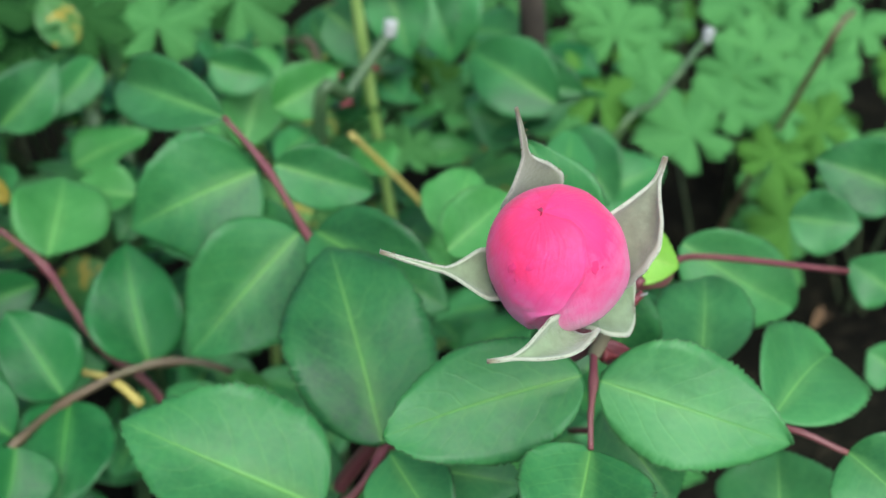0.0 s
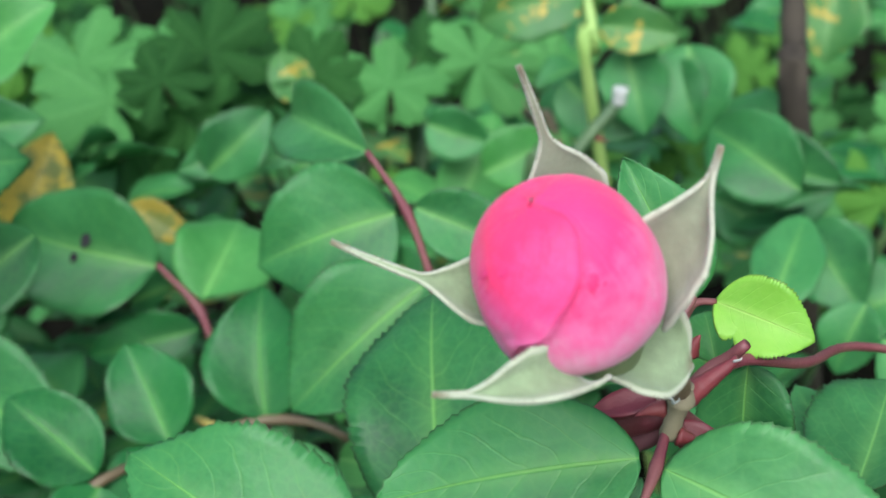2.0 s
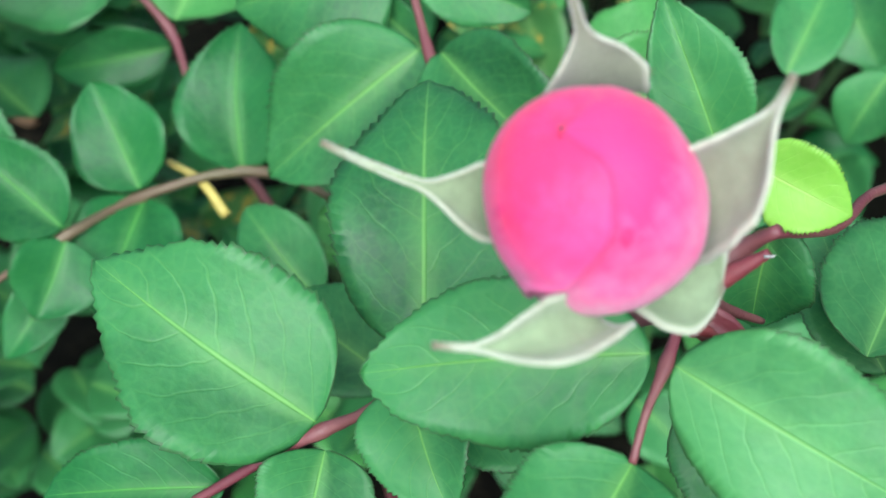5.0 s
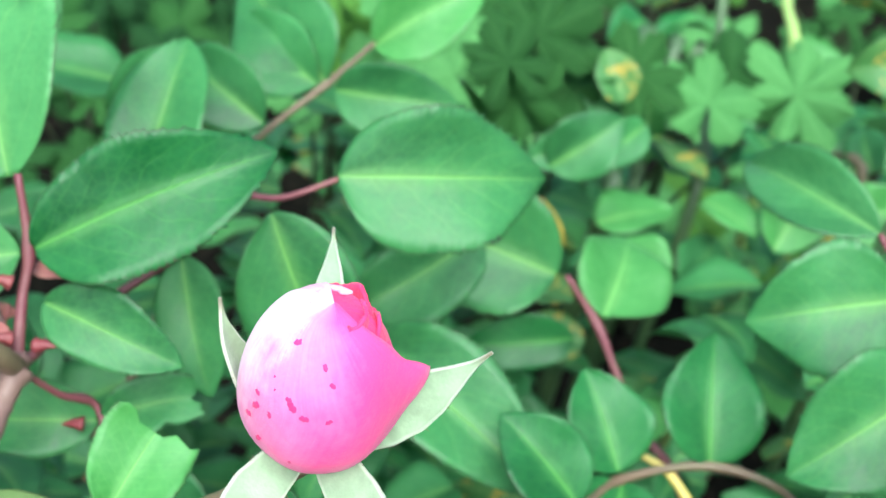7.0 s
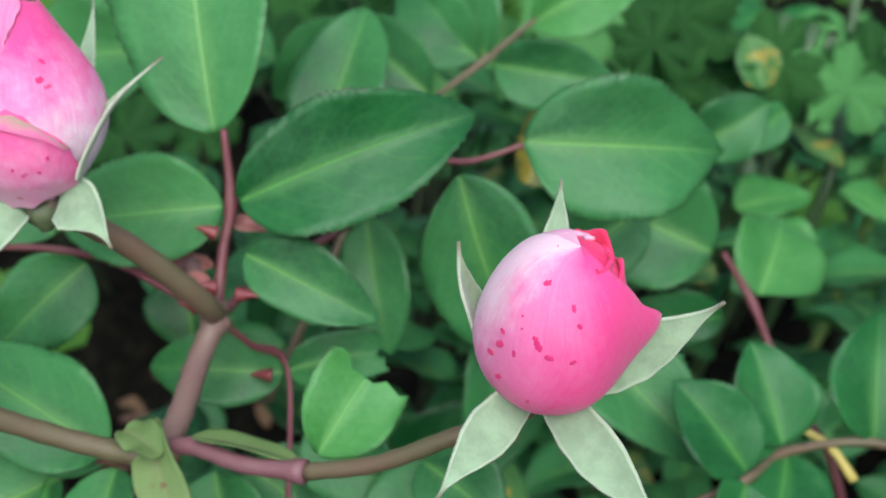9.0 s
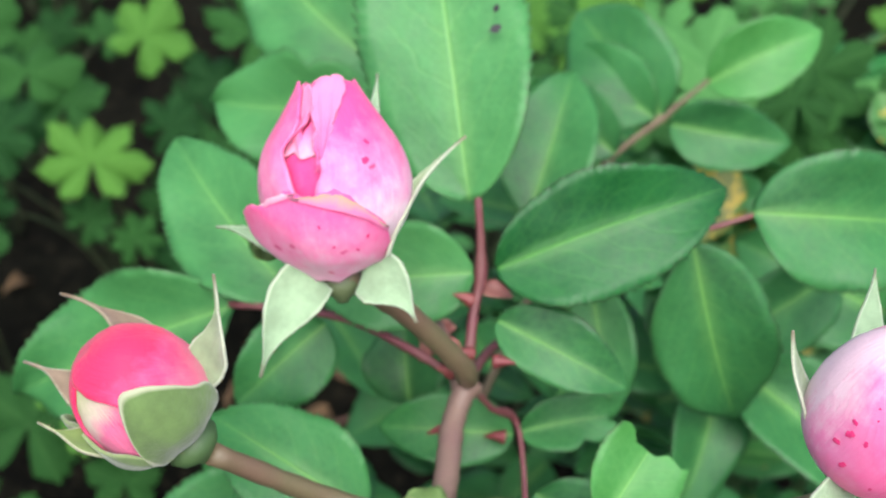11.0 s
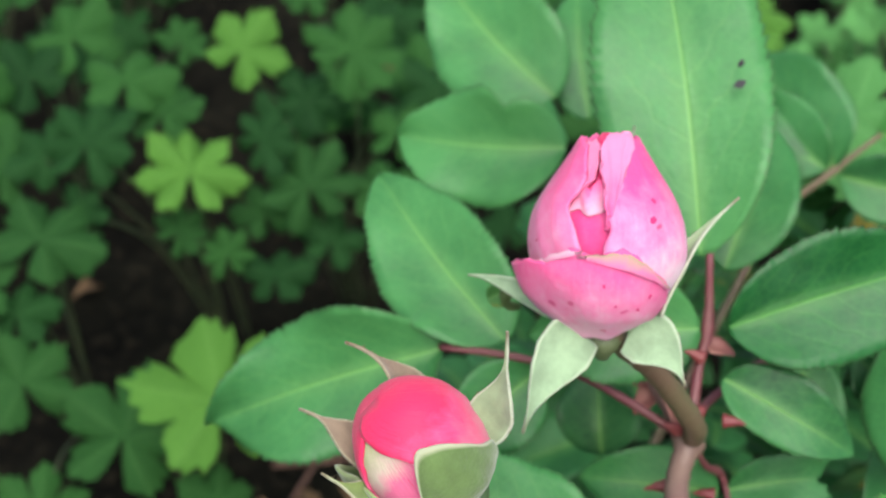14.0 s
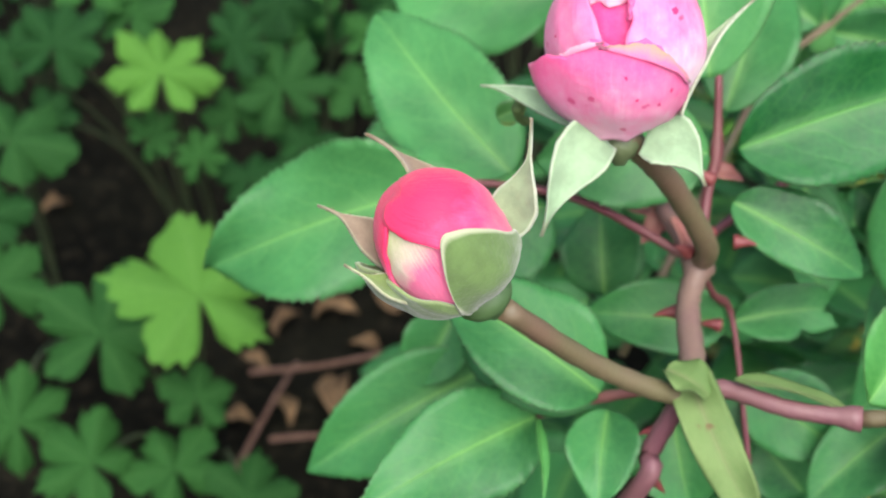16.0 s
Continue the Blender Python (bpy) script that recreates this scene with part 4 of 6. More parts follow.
leaf(bush_a, (-0.0521, 0.1094, 0.3435), (-0.0396, 0.1050, 0.3427), 0.0110, 42, mat=PALE_LEAF)
leaf(bush_a, (-0.0242, 0.1194, 0.3786), (-0.0359, 0.1333, 0.3826), 0.0093, -38)
leaf(bush_a, (0.0117, 0.1105, 0.3727), (0.0250, 0.1271, 0.3800), 0.0191, 19, mat=PALE_LEAF)
leaf(bush_a, (0.0046, 0.0871, 0.3903), (0.0258, 0.0976, 0.3935), 0.0161, 37, mat=PALE_LEAF)
leaf(bush_a, (-0.1871, 0.1401, 0.3114), (-0.1450, 0.1446, 0.3299), 0.0221, 51, mat=SHADED_LEAF)
leaf(bush_a, (-0.1083, 0.1008, 0.3418), (-0.1215, 0.0853, 0.3331), 0.0126, -32, mat=SHADED_LEAF)
leaf(bush_a, (-0.1585, 0.1435, 0.3146), (-0.1537, 0.1130, 0.2974), 0.0147, -10, mat=SPOT_LEAF)
leaf(bush_a, (0.0446, 0.0326, 0.3819), (0.0385, 0.0584, 0.3905), 0.0135, -23, mat=LIT_LEAF)
leaf(bush_a, (0.0559, 0.1423, 0.3422), (0.0724, 0.1691, 0.3506), 0.0174, 12)
leaf(bush_a, (0.0795, 0.1414, 0.3403), (0.0705, 0.1365, 0.3237), 0.0147, -29)
leaf(bush_a, (0.0015, 0.0389, 0.3840), (0.0085, 0.0429, 0.3888), 0.0097, 35)
leaf(bush_a, (-0.0507, 0.0830, 0.3476), (-0.0654, 0.1017, 0.3575), 0.0151, -18)

# hot pink bud
bm1, bh1 = rose_bud((0.0005, 0.0060, 0.4492), (-0.0052, 0.0034, 0.4693))
bud_a = receptacle(bush_a, bm1, 0.0060, 0.008, HIP, "hot pink rose bud, still closed, with spread downy sepals")
R1 = 0.0098
petal(bud_a, bm1, "round", R1, bh1, 0, 360, 1.0, -0.0005, HOT_PETAL, drop=0.0, rag=0.0)
wrap(bud_a, bm1, "round", R1, bh1, 20, 200, 0.02, 1.0, 0.0000, HOT_PETAL)
wrap(bud_a, bm1, "round", R1, bh1, [(0.0, 195), (0.9, 200), (1.0, 235)], [(0.0, 400), (1.0, 410)], 0.02, 1.0, 0.0002, PALE_HOT)
EDGE1 = [(0.05, 212), (0.34, 217), (0.42, 226), (0.50, 236), (0.53, 250), (0.58, 258), (0.66, 264), (0.72, 274), (0.78, 286), (0.87, 294), (0.92, 306), (0.97, 311), (1.0, 305)]
wrap(bud_a, bm1, "round", R1, bh1, [(0.0, 110), (0.8, 70), (1.0, 40)], EDGE1, 0.02, 1.0, 0.0008, HOT_PETAL, lift_l=-0.08, lift_r=0.045)
freckles(bud_a, bm1, "round", R1, bh1, 0.0016, ((209, 0.84, 0.00055), (229, 0.875, 0.00045), (215, 0.78, 0.0002)))
freckles(bud_a, bm1, "round", R1, bh1, 0.0006, ((291, 0.72, 0.0007), (297, 0.68, 0.00022)))
for base_, mid_, tip_, w_, face_, cup_, wide_, foot_, roll_, taper_, mat_ in (
        ((-0.0117, 0.0095, 0.4535), (-0.0192, 0.0077, 0.4586), (-0.0282, 0.0104, 0.4640), 0.0080, (0, -0.5, 0.8), 0.35, 0.10, 1.0, 0.15, 0.40, DOWNY_SEPAL),
        ((-0.0007, 0.0206, 0.4575), (-0.0018, 0.0171, 0.4680), (-0.0043, 0.0154, 0.4796), 0.0110, (0, -0.7, 0.6), 0.2, 0.16, 0.95, 0.05, 0.42, BEIGE_SEPAL),
        ((0.0070, 0.0073, 0.4522), (0.0124, 0.0048, 0.4618), (0.0156, 0.0063, 0.4710), 0.0096, (-0.5, -0.75, 0.3), 0.5, 0.36, 0.9, 0.4, 0.50, BEIGE_SEPAL),
        ((-0.0030, -0.0025, 0.4499), (-0.0099, -0.0104, 0.4546), (-0.0188, -0.0083, 0.4550), 0.0062, (0.05, -0.5, 0.85), 0.6, 0.34, 0.95, 0.5, 0.48, DOWNY_SEPAL),
        ((0.0023, 0.0098, 0.4456), (0.0067, 0.0014, 0.4471), (0.0110, 0.0048, 0.4428), 0.0108, (0, -0.6, 0.7), 0.30, 0.55, 0.95, 0.3, 0.48, DOWNY_SEPAL)):
    sepal(bud_a, base_, mid_, tip_, w_, face_, mat_, cup=cup_, wide_at=wide_, foot=foot_, roll=roll_, taper=taper_)

# ---- rose bush with three buds ----
bush_b = thing("rose_bush", (-0.265, 0.14, 0.045), "rose bush with three opening pink buds on mauve canes", "rose bush")
JN = (-0.2242, 0.0632, 0.3925)
JB = (-0.2197, 0.0962, 0.3973)
tube("stem", bush_b, [(-0.265, 0.14, 0.04), (-0.262, 0.11, 0.20), (-0.2318, 0.0606, 0.3585), (-0.2285, 0.0618, 0.3763), (-0.2258, 0.0629, 0.3875), JN], 0.0024, 0.0018, MAUVE_STEM, 12, 8, (0.95,))
tube("stem", bush_b, [JN, (-0.2227, 0.0716, 0.3923), (-0.2220, 0.0876, 0.3932), JB], 0.0027, 0.0024, CANE, 12, 8, (1.0,))
tube("stem", bush_b, [JB, (-0.2212, 0.0906, 0.4067), (-0.2321, 0.0853, 0.4233), (-0.2411, 0.0805, 0.4337), (-0.2442, 0.0788, 0.4375)], 0.0024, 0.0022, OLIVE_STEM, 12, 7)
tube("stem", bush_b, [JN, (-0.2222, 0.0615, 0.3924), (-0.2317, 0.0592, 0.3955), (-0.2459, 0.0560, 0.4036), (-0.2635, 0.0483, 0.4204)], 0.0021, 0.0020, OLIVE_STEM, 11, 7)
tube("stem", bush_b, [JN, (-0.2174, 0.0620, 0.3949), (-0.2070, 0.0567, 0.3967), (-0.1951, 0.0536, 0.3992)], 0.0019, 0.0016, MAUVE_STEM, 11, 7, (1.0,))
tube("stem", bush_b, [(-0.1951, 0.0536, 0.3992), (-0.1819, 0.0497, 0.4067), (-0.1693, 0.0472, 0.4168), (-0.1585, 0.0463, 0.4241), (-0.1540, 0.0470, 0.4290)], 0.0016, 0.0015, OLIVE_STEM, 11, 7)
tube("petiole", bush_b, [JB, (-0.2195, 0.106, 0.408), (-0.2185, 0.1120, 0.4153), (-0.2205, 0.1193, 0.4290)], 0.0013, 0.0008, RED_STEM, 9, 7, (0.66,))
tube("petiole", bush_b, [JB, (-0.2138, 0.1001, 0.3868), (-0.2068, 0.1030, 0.3775), (-0.2032, 0.0752, 0.3622)], 0.0008, 0.0006, RED_STEM, 8, 6, (0.5,))
tube("petiole", bush_b, [(-0.2261, 0.0623, 0.3933), (-0.2373, 0.0710, 0.3811), (-0.2498, 0.0735, 0.3707)], 0.0009, 0.0006, RED_STEM, 8, 6, (0.5,))
tube("petiole", bush_b, [(-0.1577, 0.1366, 0.4181), (-0.1701, 0.1345, 0.4141), (-0.1827, 0.1360, 0.4130), (-0.1885, 0.1342, 0.4027), (-0.2129, 0.1127, 0.3951), JB], 0.0006, 0.0012, RED_STEM, 8, 6)
tube("petiole", bush_b, [(-0.1531, 0.2319, 0.4008), (-0.1670, 0.2220, 0.3917), (-0.1830, 0.2064, 0.3849), (-0.1936, 0.1847, 0.3816), (-0.22, 0.14, 0.33)], 0.0007, 0.0013, OLIVE_STEM, 8, 6, (0.25,))
tube("petiole", bush_b, [(-0.2737, 0.1155, 0.3973), (-0.2567, 0.1110, 0.4010), (-0.2419, 0.1065, 0.4016), JB], 0.0008, 0.0010, RED_STEM, 8, 6)
tube("petiole", bush_b, [(-0.2593, 0.0979, 0.3591), (-0.2473, 0.0886, 0.3640), (-0.2362, 0.0753, 0.3769)], 0.0006, 0.0008, RED_STEM, 8, 6)
for p_, w_ in (((-0.2233, 0.0919, 0.3873), (-0.95, -0.1, -0.1)), ((-0.2207, 0.1037, 0.4137), (-0.8, -0.1, 0.5)), ((-0.2199, 0.0955, 0.4061), (-0.7, -0.3, 0.4)), ((-0.2139, 0.0948, 0.4051), (0.8, -0.2, 0.3)), ((-0.2236, 0.0943, 0.4017), (-0.7, -0.3, 0.6)), ((-0.2106, 0.1005, 0.3779), (-0.9, 0, 0.1)), ((-0.2272, 0.0632, 0.3814), (-0.8, 0, -0.2)), ((-0.2279, 0.0587, 0.3724), (0.7, -0.2, -0.4))):
    thorn(bush_b, p_, w_, 0.0042)
for b_, t_, w_, r_ in (((-0.2229, 0.1098, 0.4003), (-0.2352, 0.1134, 0.3978), 0.0042, -30), ((-0.2243, 0.1109, 0.4016), (-0.2303, 0.1060, 0.3934), 0.0050, -20), ((-0.2260, 0.1033, 0.4032), (-0.2217, 0.0945, 0.3988), 0.0050, -10), ((-0.2192, 0.1132, 0.4096), (-0.2112, 0.1120, 0.4086), 0.0040, 20)):
    leaf(bush_b, b_, t_, w_, r_, mat=SALMON_BRACT, name="bract", teeth=0.0, fold=0.4, fine=False)
tube("stub", bush_b, [JB, (-0.2223, 0.1001, 0.3989), (-0.2250, 0.1039, 0.4007), (-0.2274, 0.1084, 0.4018)], 0.0023, 0.0017, CANE, 12, 6, (0.1,), label="short pale pruned cane stub above the fork")
# papery bracts at the fork
leaf(bush_b, (-0.2263, 0.0639, 0.3984), (-0.2132, 0.0435, 0.3829), 0.0086, 36, wave=0.3, fold=0.25, shape=(0.14, 0.22), mat=BRACT_LEAF, name="bract", teeth=0.6)
leaf(bush_b, (-0.2302, 0.0616, 0.3985), (-0.2224, 0.0569, 0.3978), 0.0070, 10, wave=0.3, fold=0.5, shape=(0.3, 0.3), mat=BRACT_LEAF, name="bract", teeth=0.5)
tube("curled_leaf", bush_b, [(-0.2536, 0.0976, 0.4317), (-0.2588, 0.0955, 0.4337), (-0.2622, 0.0926, 0.4331), (-0.2622, 0.0926, 0.4298), (-0.2597, 0.0947, 0.4278)], 0.0012, 0.0006, BRACT_LEAF, 7, 6, (0.3, 0.6, 0.9), label="withered curled leaf tip")
leaf(bush_b, (-0.2173, 0.0611, 0.3985), (-0.1956, 0.0570, 0.3977), 0.0058, -20, mat=BRACT_LEAF, name="bract", teeth=0.0, label="narrow yellowing bract at the fork of the cane")
leaf(bush_b, (-0.2505, 0.0691, 0.3748), (-0.2487, 0.0507, 0.3725), 0.0022, -20, mat=PALE_LEAF, name="bract", teeth=0.0)

leaf(bush_b, (-0.2156, 0.1073, 0.4193), (-0.1686, 0.1199, 0.4360), 0.0251, 52, fold=0.34, mat=SHADED_LEAF)
leaf(bush_b, (-0.2222, 0.1189, 0.4283), (-0.2399, 0.1807, 0.4790), 0.0353, -24, fold=0.12, mat=LIT_LEAF)
leaf(bush_b, (-0.2145, 0.1040, 0.4084), (-0.1862, 0.0946, 0.4003), 0.0147, 46)
leaf(bush_b, (-0.2202, 0.1114, 0.4149), (-0.2556, 0.1089, 0.4094), 0.0222, -53, mat=LIT_LEAF)
leaf(bush_b, (-0.2066, 0.1030, 0.3773), (-0.1795, 0.1071, 0.3820), 0.0118, 45, cut=0.78, bite=0.5)
leaf(bush_b, (-0.2079, 0.1040, 0.3754), (-0.2387, 0.1047, 0.3739), 0.0160, -45)
leaf(bush_b, (-0.1934, 0.0575, 0.3998), (-0.1792, 0.0769, 0.4149), 0.0170, 32, mat=PALE_LEAF, cut=0.62, wave=0.16)
leaf(bush_b, (-0.1578, 0.1370, 0.4186), (-0.1107, 0.1472, 0.4124), 0.0310, 57)
leaf(bush_b, (-0.1716, 0.1285, 0.4144), (-0.1533, 0.1237, 0.3666), 0.0268, 68)
leaf(bush_b, (-0.1669, 0.2220, 0.3922), (-0.1926, 0.2535, 0.4085), 0.0304, -49)
leaf(bush_b, (-0.1540, 0.2309, 0.3994), (-0.1231, 0.2378, 0.4158), 0.0213, 56, mat=PALE_LEAF)
leaf(bush_b, (-0.1645, 0.2220, 0.3898), (-0.1297, 0.2172, 0.3892), 0.0196, 60)
leaf(bush_b, (-0.2067, 0.1566, 0.3983), (-0.1979, 0.1878, 0.4238), 0.0228, 2)
leaf(bush_b, (-0.1820, 0.1994, 0.3922), (-0.2068, 0.2195, 0.4025), 0.0198, -46)
leaf(bush_b, (-0.2322, 0.1212, 0.3657), (-0.2354, 0.1374, 0.3813), 0.0188, -18)
leaf(bush_b, (-0.2375, 0.0724, 0.3796), (-0.2684, 0.0995, 0.3768), 0.0219, -44)
leaf(bush_b, (-0.2498, 0.0736, 0.3708), (-0.2842, 0.0504, 0.3621), 0.0214, -33)
leaf(bush_b, (-0.2679, 0.1103, 0.3631), (-0.2754, 0.0999, 0.3495), 0.0150, -24)
leaf(bush_b, (-0.2580, 0.1057, 0.3528), (-0.2971, 0.0887, 0.3293), 0.0237, -39)
leaf(bush_b, (-0.2366, 0.0708, 0.3776), (-0.2375, 0.0532, 0.3681), 0.0139, 8)
leaf(bush_b, (-0.2197, 0.0825, 0.3658), (-0.2139, 0.0707, 0.3512), 0.0205, 31)
leaf(bush_b, (-0.2021, 0.0950, 0.3664), (-0.1793, 0.0867, 0.3570), 0.0188, 51)
leaf(bush_b, (-0.1707, 0.0867, 0.3656), (-0.1872, 0.0760, 0.3512), 0.0160, -21)
leaf(bush_b, (-0.2595, 0.1167, 0.4004), (-0.2934, 0.1544, 0.4150), 0.0262, -36, mat=LIT_LEAF)
leaf(bush_b, (-0.2482, 0.1814, 0.4124), (-0.2915, 0.1935, 0.4024), 0.0291, -61, mat=LIT_LEAF, bite=0.32, wave=0.14)
leaf(bush_b, (-0.2516, 0.2018, 0.4149), (-0.2876, 0.2359, 0.4315), 0.0328, -47, mat=LIT_LEAF)
leaf(bush_b, (-0.2411, 0.2061, 0.4071), (-0.2480, 0.2419, 0.4306), 0.0183, -16, mat=LIT_LEAF)
leaf(bush_b, (-0.2730, 0.1169, 0.3958), (-0.3243, 0.1152, 0.3655), 0.0308, -54, wave=0.24, mat=LIT_LEAF)
leaf(bush_b, (-0.1672, 0.1232, 0.3927), (-0.1794, 0.1315, 0.3977), 0.0142, -57)
leaf(bush_b, (-0.1924, 0.1316, 0.3994), (-0.1850, 0.1113, 0.3760), 0.0150, 17)
leaf(bush_b, (-0.2518, 0.1128, 0.3963), (-0.2701, 0.1004, 0.3808), 0.0188, -47)
leaf(bush_b, (-0.2386, 0.0721, 0.3807), (-0.2728, 0.0868, 0.3911), 0.0221, -33)
leaf(bush_b, (-0.1518, 0.1405, 0.3688), (-0.1088, 0.1070, 0.3511), 0.0258, 27)
leaf(bush_b, (-0.1248, 0.1688, 0.3805), (-0.1587, 0.1479, 0.3693), 0.0210, -51)
leaf(bush_b, (-0.1550, 0.1434, 0.3647), (-0.1655, 0.1119, 0.3396), 0.0199, -30)
leaf(bush_b, (-0.1997, 0.2205, 0.3993), (-0.2286, 0.2162, 0.3778), 0.0240, -67)
leaf(bush_b, (-0.1693, 0.2215, 0.3918), (-0.1942, 0.2450, 0.3984), 0.0229, -47)
leaf(bush_b, (-0.1820, 0.0911, 0.3382), (-0.1955, 0.0995, 0.3482), 0.0145, -49)
leaf(bush_b, (-0.1751, 0.0806, 0.3748), (-0.1582, 0.0668, 0.3732), 0.0179, 33)
leaf(bush_b, (-0.2148, 0.0927, 0.3572), (-0.1981, 0.0858, 0.3483), 0.0197, 33)
leaf(bush_b, (-0.2655, 0.1006, 0.4242), (-0.2602, 0.1008, 0.4278), 0.0046, 56, mat=SPOT_LEAF, teeth=0.3)

# black blotches on two leaves
for p_, a_, r_ in (((-0.2197, 0.1361, 0.4599), 20, 0.0013), ((-0.2199, 0.1390, 0.4631), 60, 0.0009), ((-0.1192, 0.1865, 0.3662), 50, 0.0022), ((-0.1231, 0.1842, 0.3628), 50, 0.0016)):
    vs_ = [(r_ * (1 + 0.3 * math.sin(k * 2.7)) * math.cos(k * 0.6283), 0.7 * r_ * math.sin(k * 0.6283), 0.0) for k in range(10)] + [(0, 0, 0.0002)]
    part("blotch", mesh_from("blotch", vs_, [(k, (k + 1) % 10, 10) for k in range(10)], BLOTCH), bush_b if p_[0] < -0.15 else bush_a, axes_pose(p_, (math.cos(radians(a_)), 0.2, math.sin(radians(a_))), (0, -0.77, 0.62)), "black blotch on a leaf")

# pink and white bud
bm2, bh2 = rose_bud((-0.1560, 0.0480, 0.4300), (-0.1518, 0.0450, 0.4600))
bud_b = receptacle(bush_b, bm2, 0.0052, 0.006, HIP, "pink rose bud, white on one side, freckled with red")
R2 = 0.0115
petal(bud_b, bm2, "egg", R2 * 0.93, bh2 * 0.985, 0, 360, 1.0, 0.0, HOT_PETAL, drop=0.0, rag=0.0)
wrap(bud_b, bm2, "cup", R2 * 0.66, bh2, 300, 410, 0.1, [(300, 0.98), (330, 0.98), (352, 1.0), (372, 0.95), (392, 0.97), (410, 0.9)], 0.0, HOT_PETAL, rag=0.008)
wrap(bud_b, bm2, "cup", R2 * 0.72, bh2, 372, 480, 0.1, [(372, 0.92), (388, 0.96), (404, 1.035), (416, 1.0), (440, 0.95), (480, 0.9)], 0.0, RED_PETAL, rag=0.008)
wrap(bud_b, bm2, "cup", R2 * 0.88, bh2, 330, 405, 0.1, [(330, 0.80), (346, 0.88), (362, 0.95), (374, 0.92), (390, 0.86), (405, 0.8)], 0.0, HOT_PETAL, rag=0.006)
wrap(bud_b, bm2, "egg", R2, bh2, [(0.0, 40), (1.0, 60)], [(0.0, 200), (1.0, 190)], 0.03, 0.97, 0.0, BACK_BLUSH)
wrap(bud_b, bm2, "egg", R2, bh2, [(0.0, 90), (1.0, 100)], [(0.0, 235), (1.0, 230)], 0.03, 1.0, 0.0002, BACK_BLUSH)
wrap(bud_b, bm2, "egg", R2, bh2, [(0.0, 145), (1.0, 140)], [(0.0, 330), (0.3, 350), (0.50, 362), (0.58, 366), (0.66, 360), (0.78, 350), (0.88, 340), (0.95, 328), (1.0, 310)], 0.02, 1.0, 0.0007, BLUSH_PETAL, bag=0.0040, bag_at=368, bag_wide=20, bag_h=0.57)
freckles(bud_b, bm2, "egg", R2, bh2, 0.00115, ((223, 0.54, 0.00061), (218, 0.45, 0.00054), (221, 0.61, 0.00040), (250, 0.65, 0.00065), (236, 0.55, 0.00057), (234, 0.69, 0.00040), (229, 0.74, 0.00040), (233, 0.91, 0.00040), (260, 0.61, 0.00054), (277, 0.79, 0.00035), (269, 0.86, 0.00035), (255, 0.29, 0.00054), (230, 0.35, 0.00054), (277, 0.61, 0.00040), (246, 0.68, 0.00040)))
for mid_, tip_, w_, face_, mat_ in (
        ((-0.1383, 0.0486, 0.4389), (-0.1288, 0.0482, 0.4485), 0.0095, (0.1, -0.8, 0.5), MINT_SEPAL),
        ((-0.1690, 0.0492, 0.4427), (-0.1697, 0.0550, 0.4520), 0.0080, (0.8, -0.3, 0.4), DOWNY_SEPAL),
        ((-0.1659, 0.0312, 0.4322), (-0.1706, 0.0233, 0.4283), 0.0076, (0, -0.8, 0.5), MINT_SEPAL),
        ((-0.1446, 0.0275, 0.4308), (-0.1370, 0.0219, 0.4268), 0.0080, (0, -0.8, 0.5), MINT_SEPAL),
        ((-0.1535, 0.0659, 0.4467), (-0.1537, 0.0704, 0.4543), 0.0060, (0, -0.9, 0.2), MINT_SEPAL)):
    sepal(bud_b, root(bm2, R2, bh2, tip_, 0.45, 0.04), mid_, tip_, w_, face_, mat_, wide_at=0.36, taper=0.62)

# soft pink half-open bud
bm3, bh3 = rose_bud((-0.2451, 0.0800, 0.4372), (-0.2496, 0.0922, 0.4706))
bud_c = receptacle(bush_b, bm3, 0.0048, 0.006, HIP, "soft pink half-open rose bud with a folded outer petal")
R3 = 0.0126
petal(bud_c, bm3, "core", R3 * 0.86, bh3, 0, 360, 0.98, 0.0, HOT_PETAL, drop=0.0)
wrap(bud_c, bm3, "tall", R3 * 0.91, bh3, 222, 272, [(222, 0.64), (236, 0.67), (248, 0.645), (260, 0.66), (272, 0.70)], [(222, 0.72), (238, 0.79), (246, 0.775), (256, 0.82), (266, 0.80), (272, 0.76)], 0.0, ROSE_PETAL, bag=0.0006, bag_at=246, bag_wide=8, rag=0.02)
wrap(bud_c, bm3, "tall", R3 * 0.93, bh3, 10, 170, 0.05, 0.95, 0.0, ROSE_PETAL, rag=0.01)
wrap(bud_c, bm3, "tall", R3 * 0.95, bh3, [(0.6, 205), (1.0, 200)], [(0.6, 216), (0.72, 226), (0.80, 246), (0.88, 252), (0.94, 246), (1.0, 240)], 0.6, 0.965, 0.0, FOLD_PETAL, lift_r=0.05, crown=0.02, tilt=0.02)
wrap(bud_c, bm3, "tall", R3, bh3, [(0.0, 110), (1.0, 130)], [(0.1, 250), (0.46, 249), (0.54, 244), (0.62, 238), (0.70, 231), (0.77, 238), (0.82, 240), (0.88, 231), (0.95, 226), (1.0, 218)], 0.05, 0.965, 0.0004, ROSE_PETAL, lift_r=0.035, crown=0.045, tilt=0.035, bag=0.0007, bag_at=190, bag_wide=40, bag_h=0.6)
wrap(bud_c, bm3, "tall", R3, bh3, [(0.1, 264), (0.54, 265), (0.63, 267), (0.80, 263), (0.92, 257), (1.0, 252)], [(0.1, 405), (1.0, 415)], 0.08, 0.975, 0.0006, PINK_PETAL, lift_l=0.02, crown=0.02, tilt=-0.02, bag=0.0010, bag_at=345, bag_wide=30, bag_h=0.40)
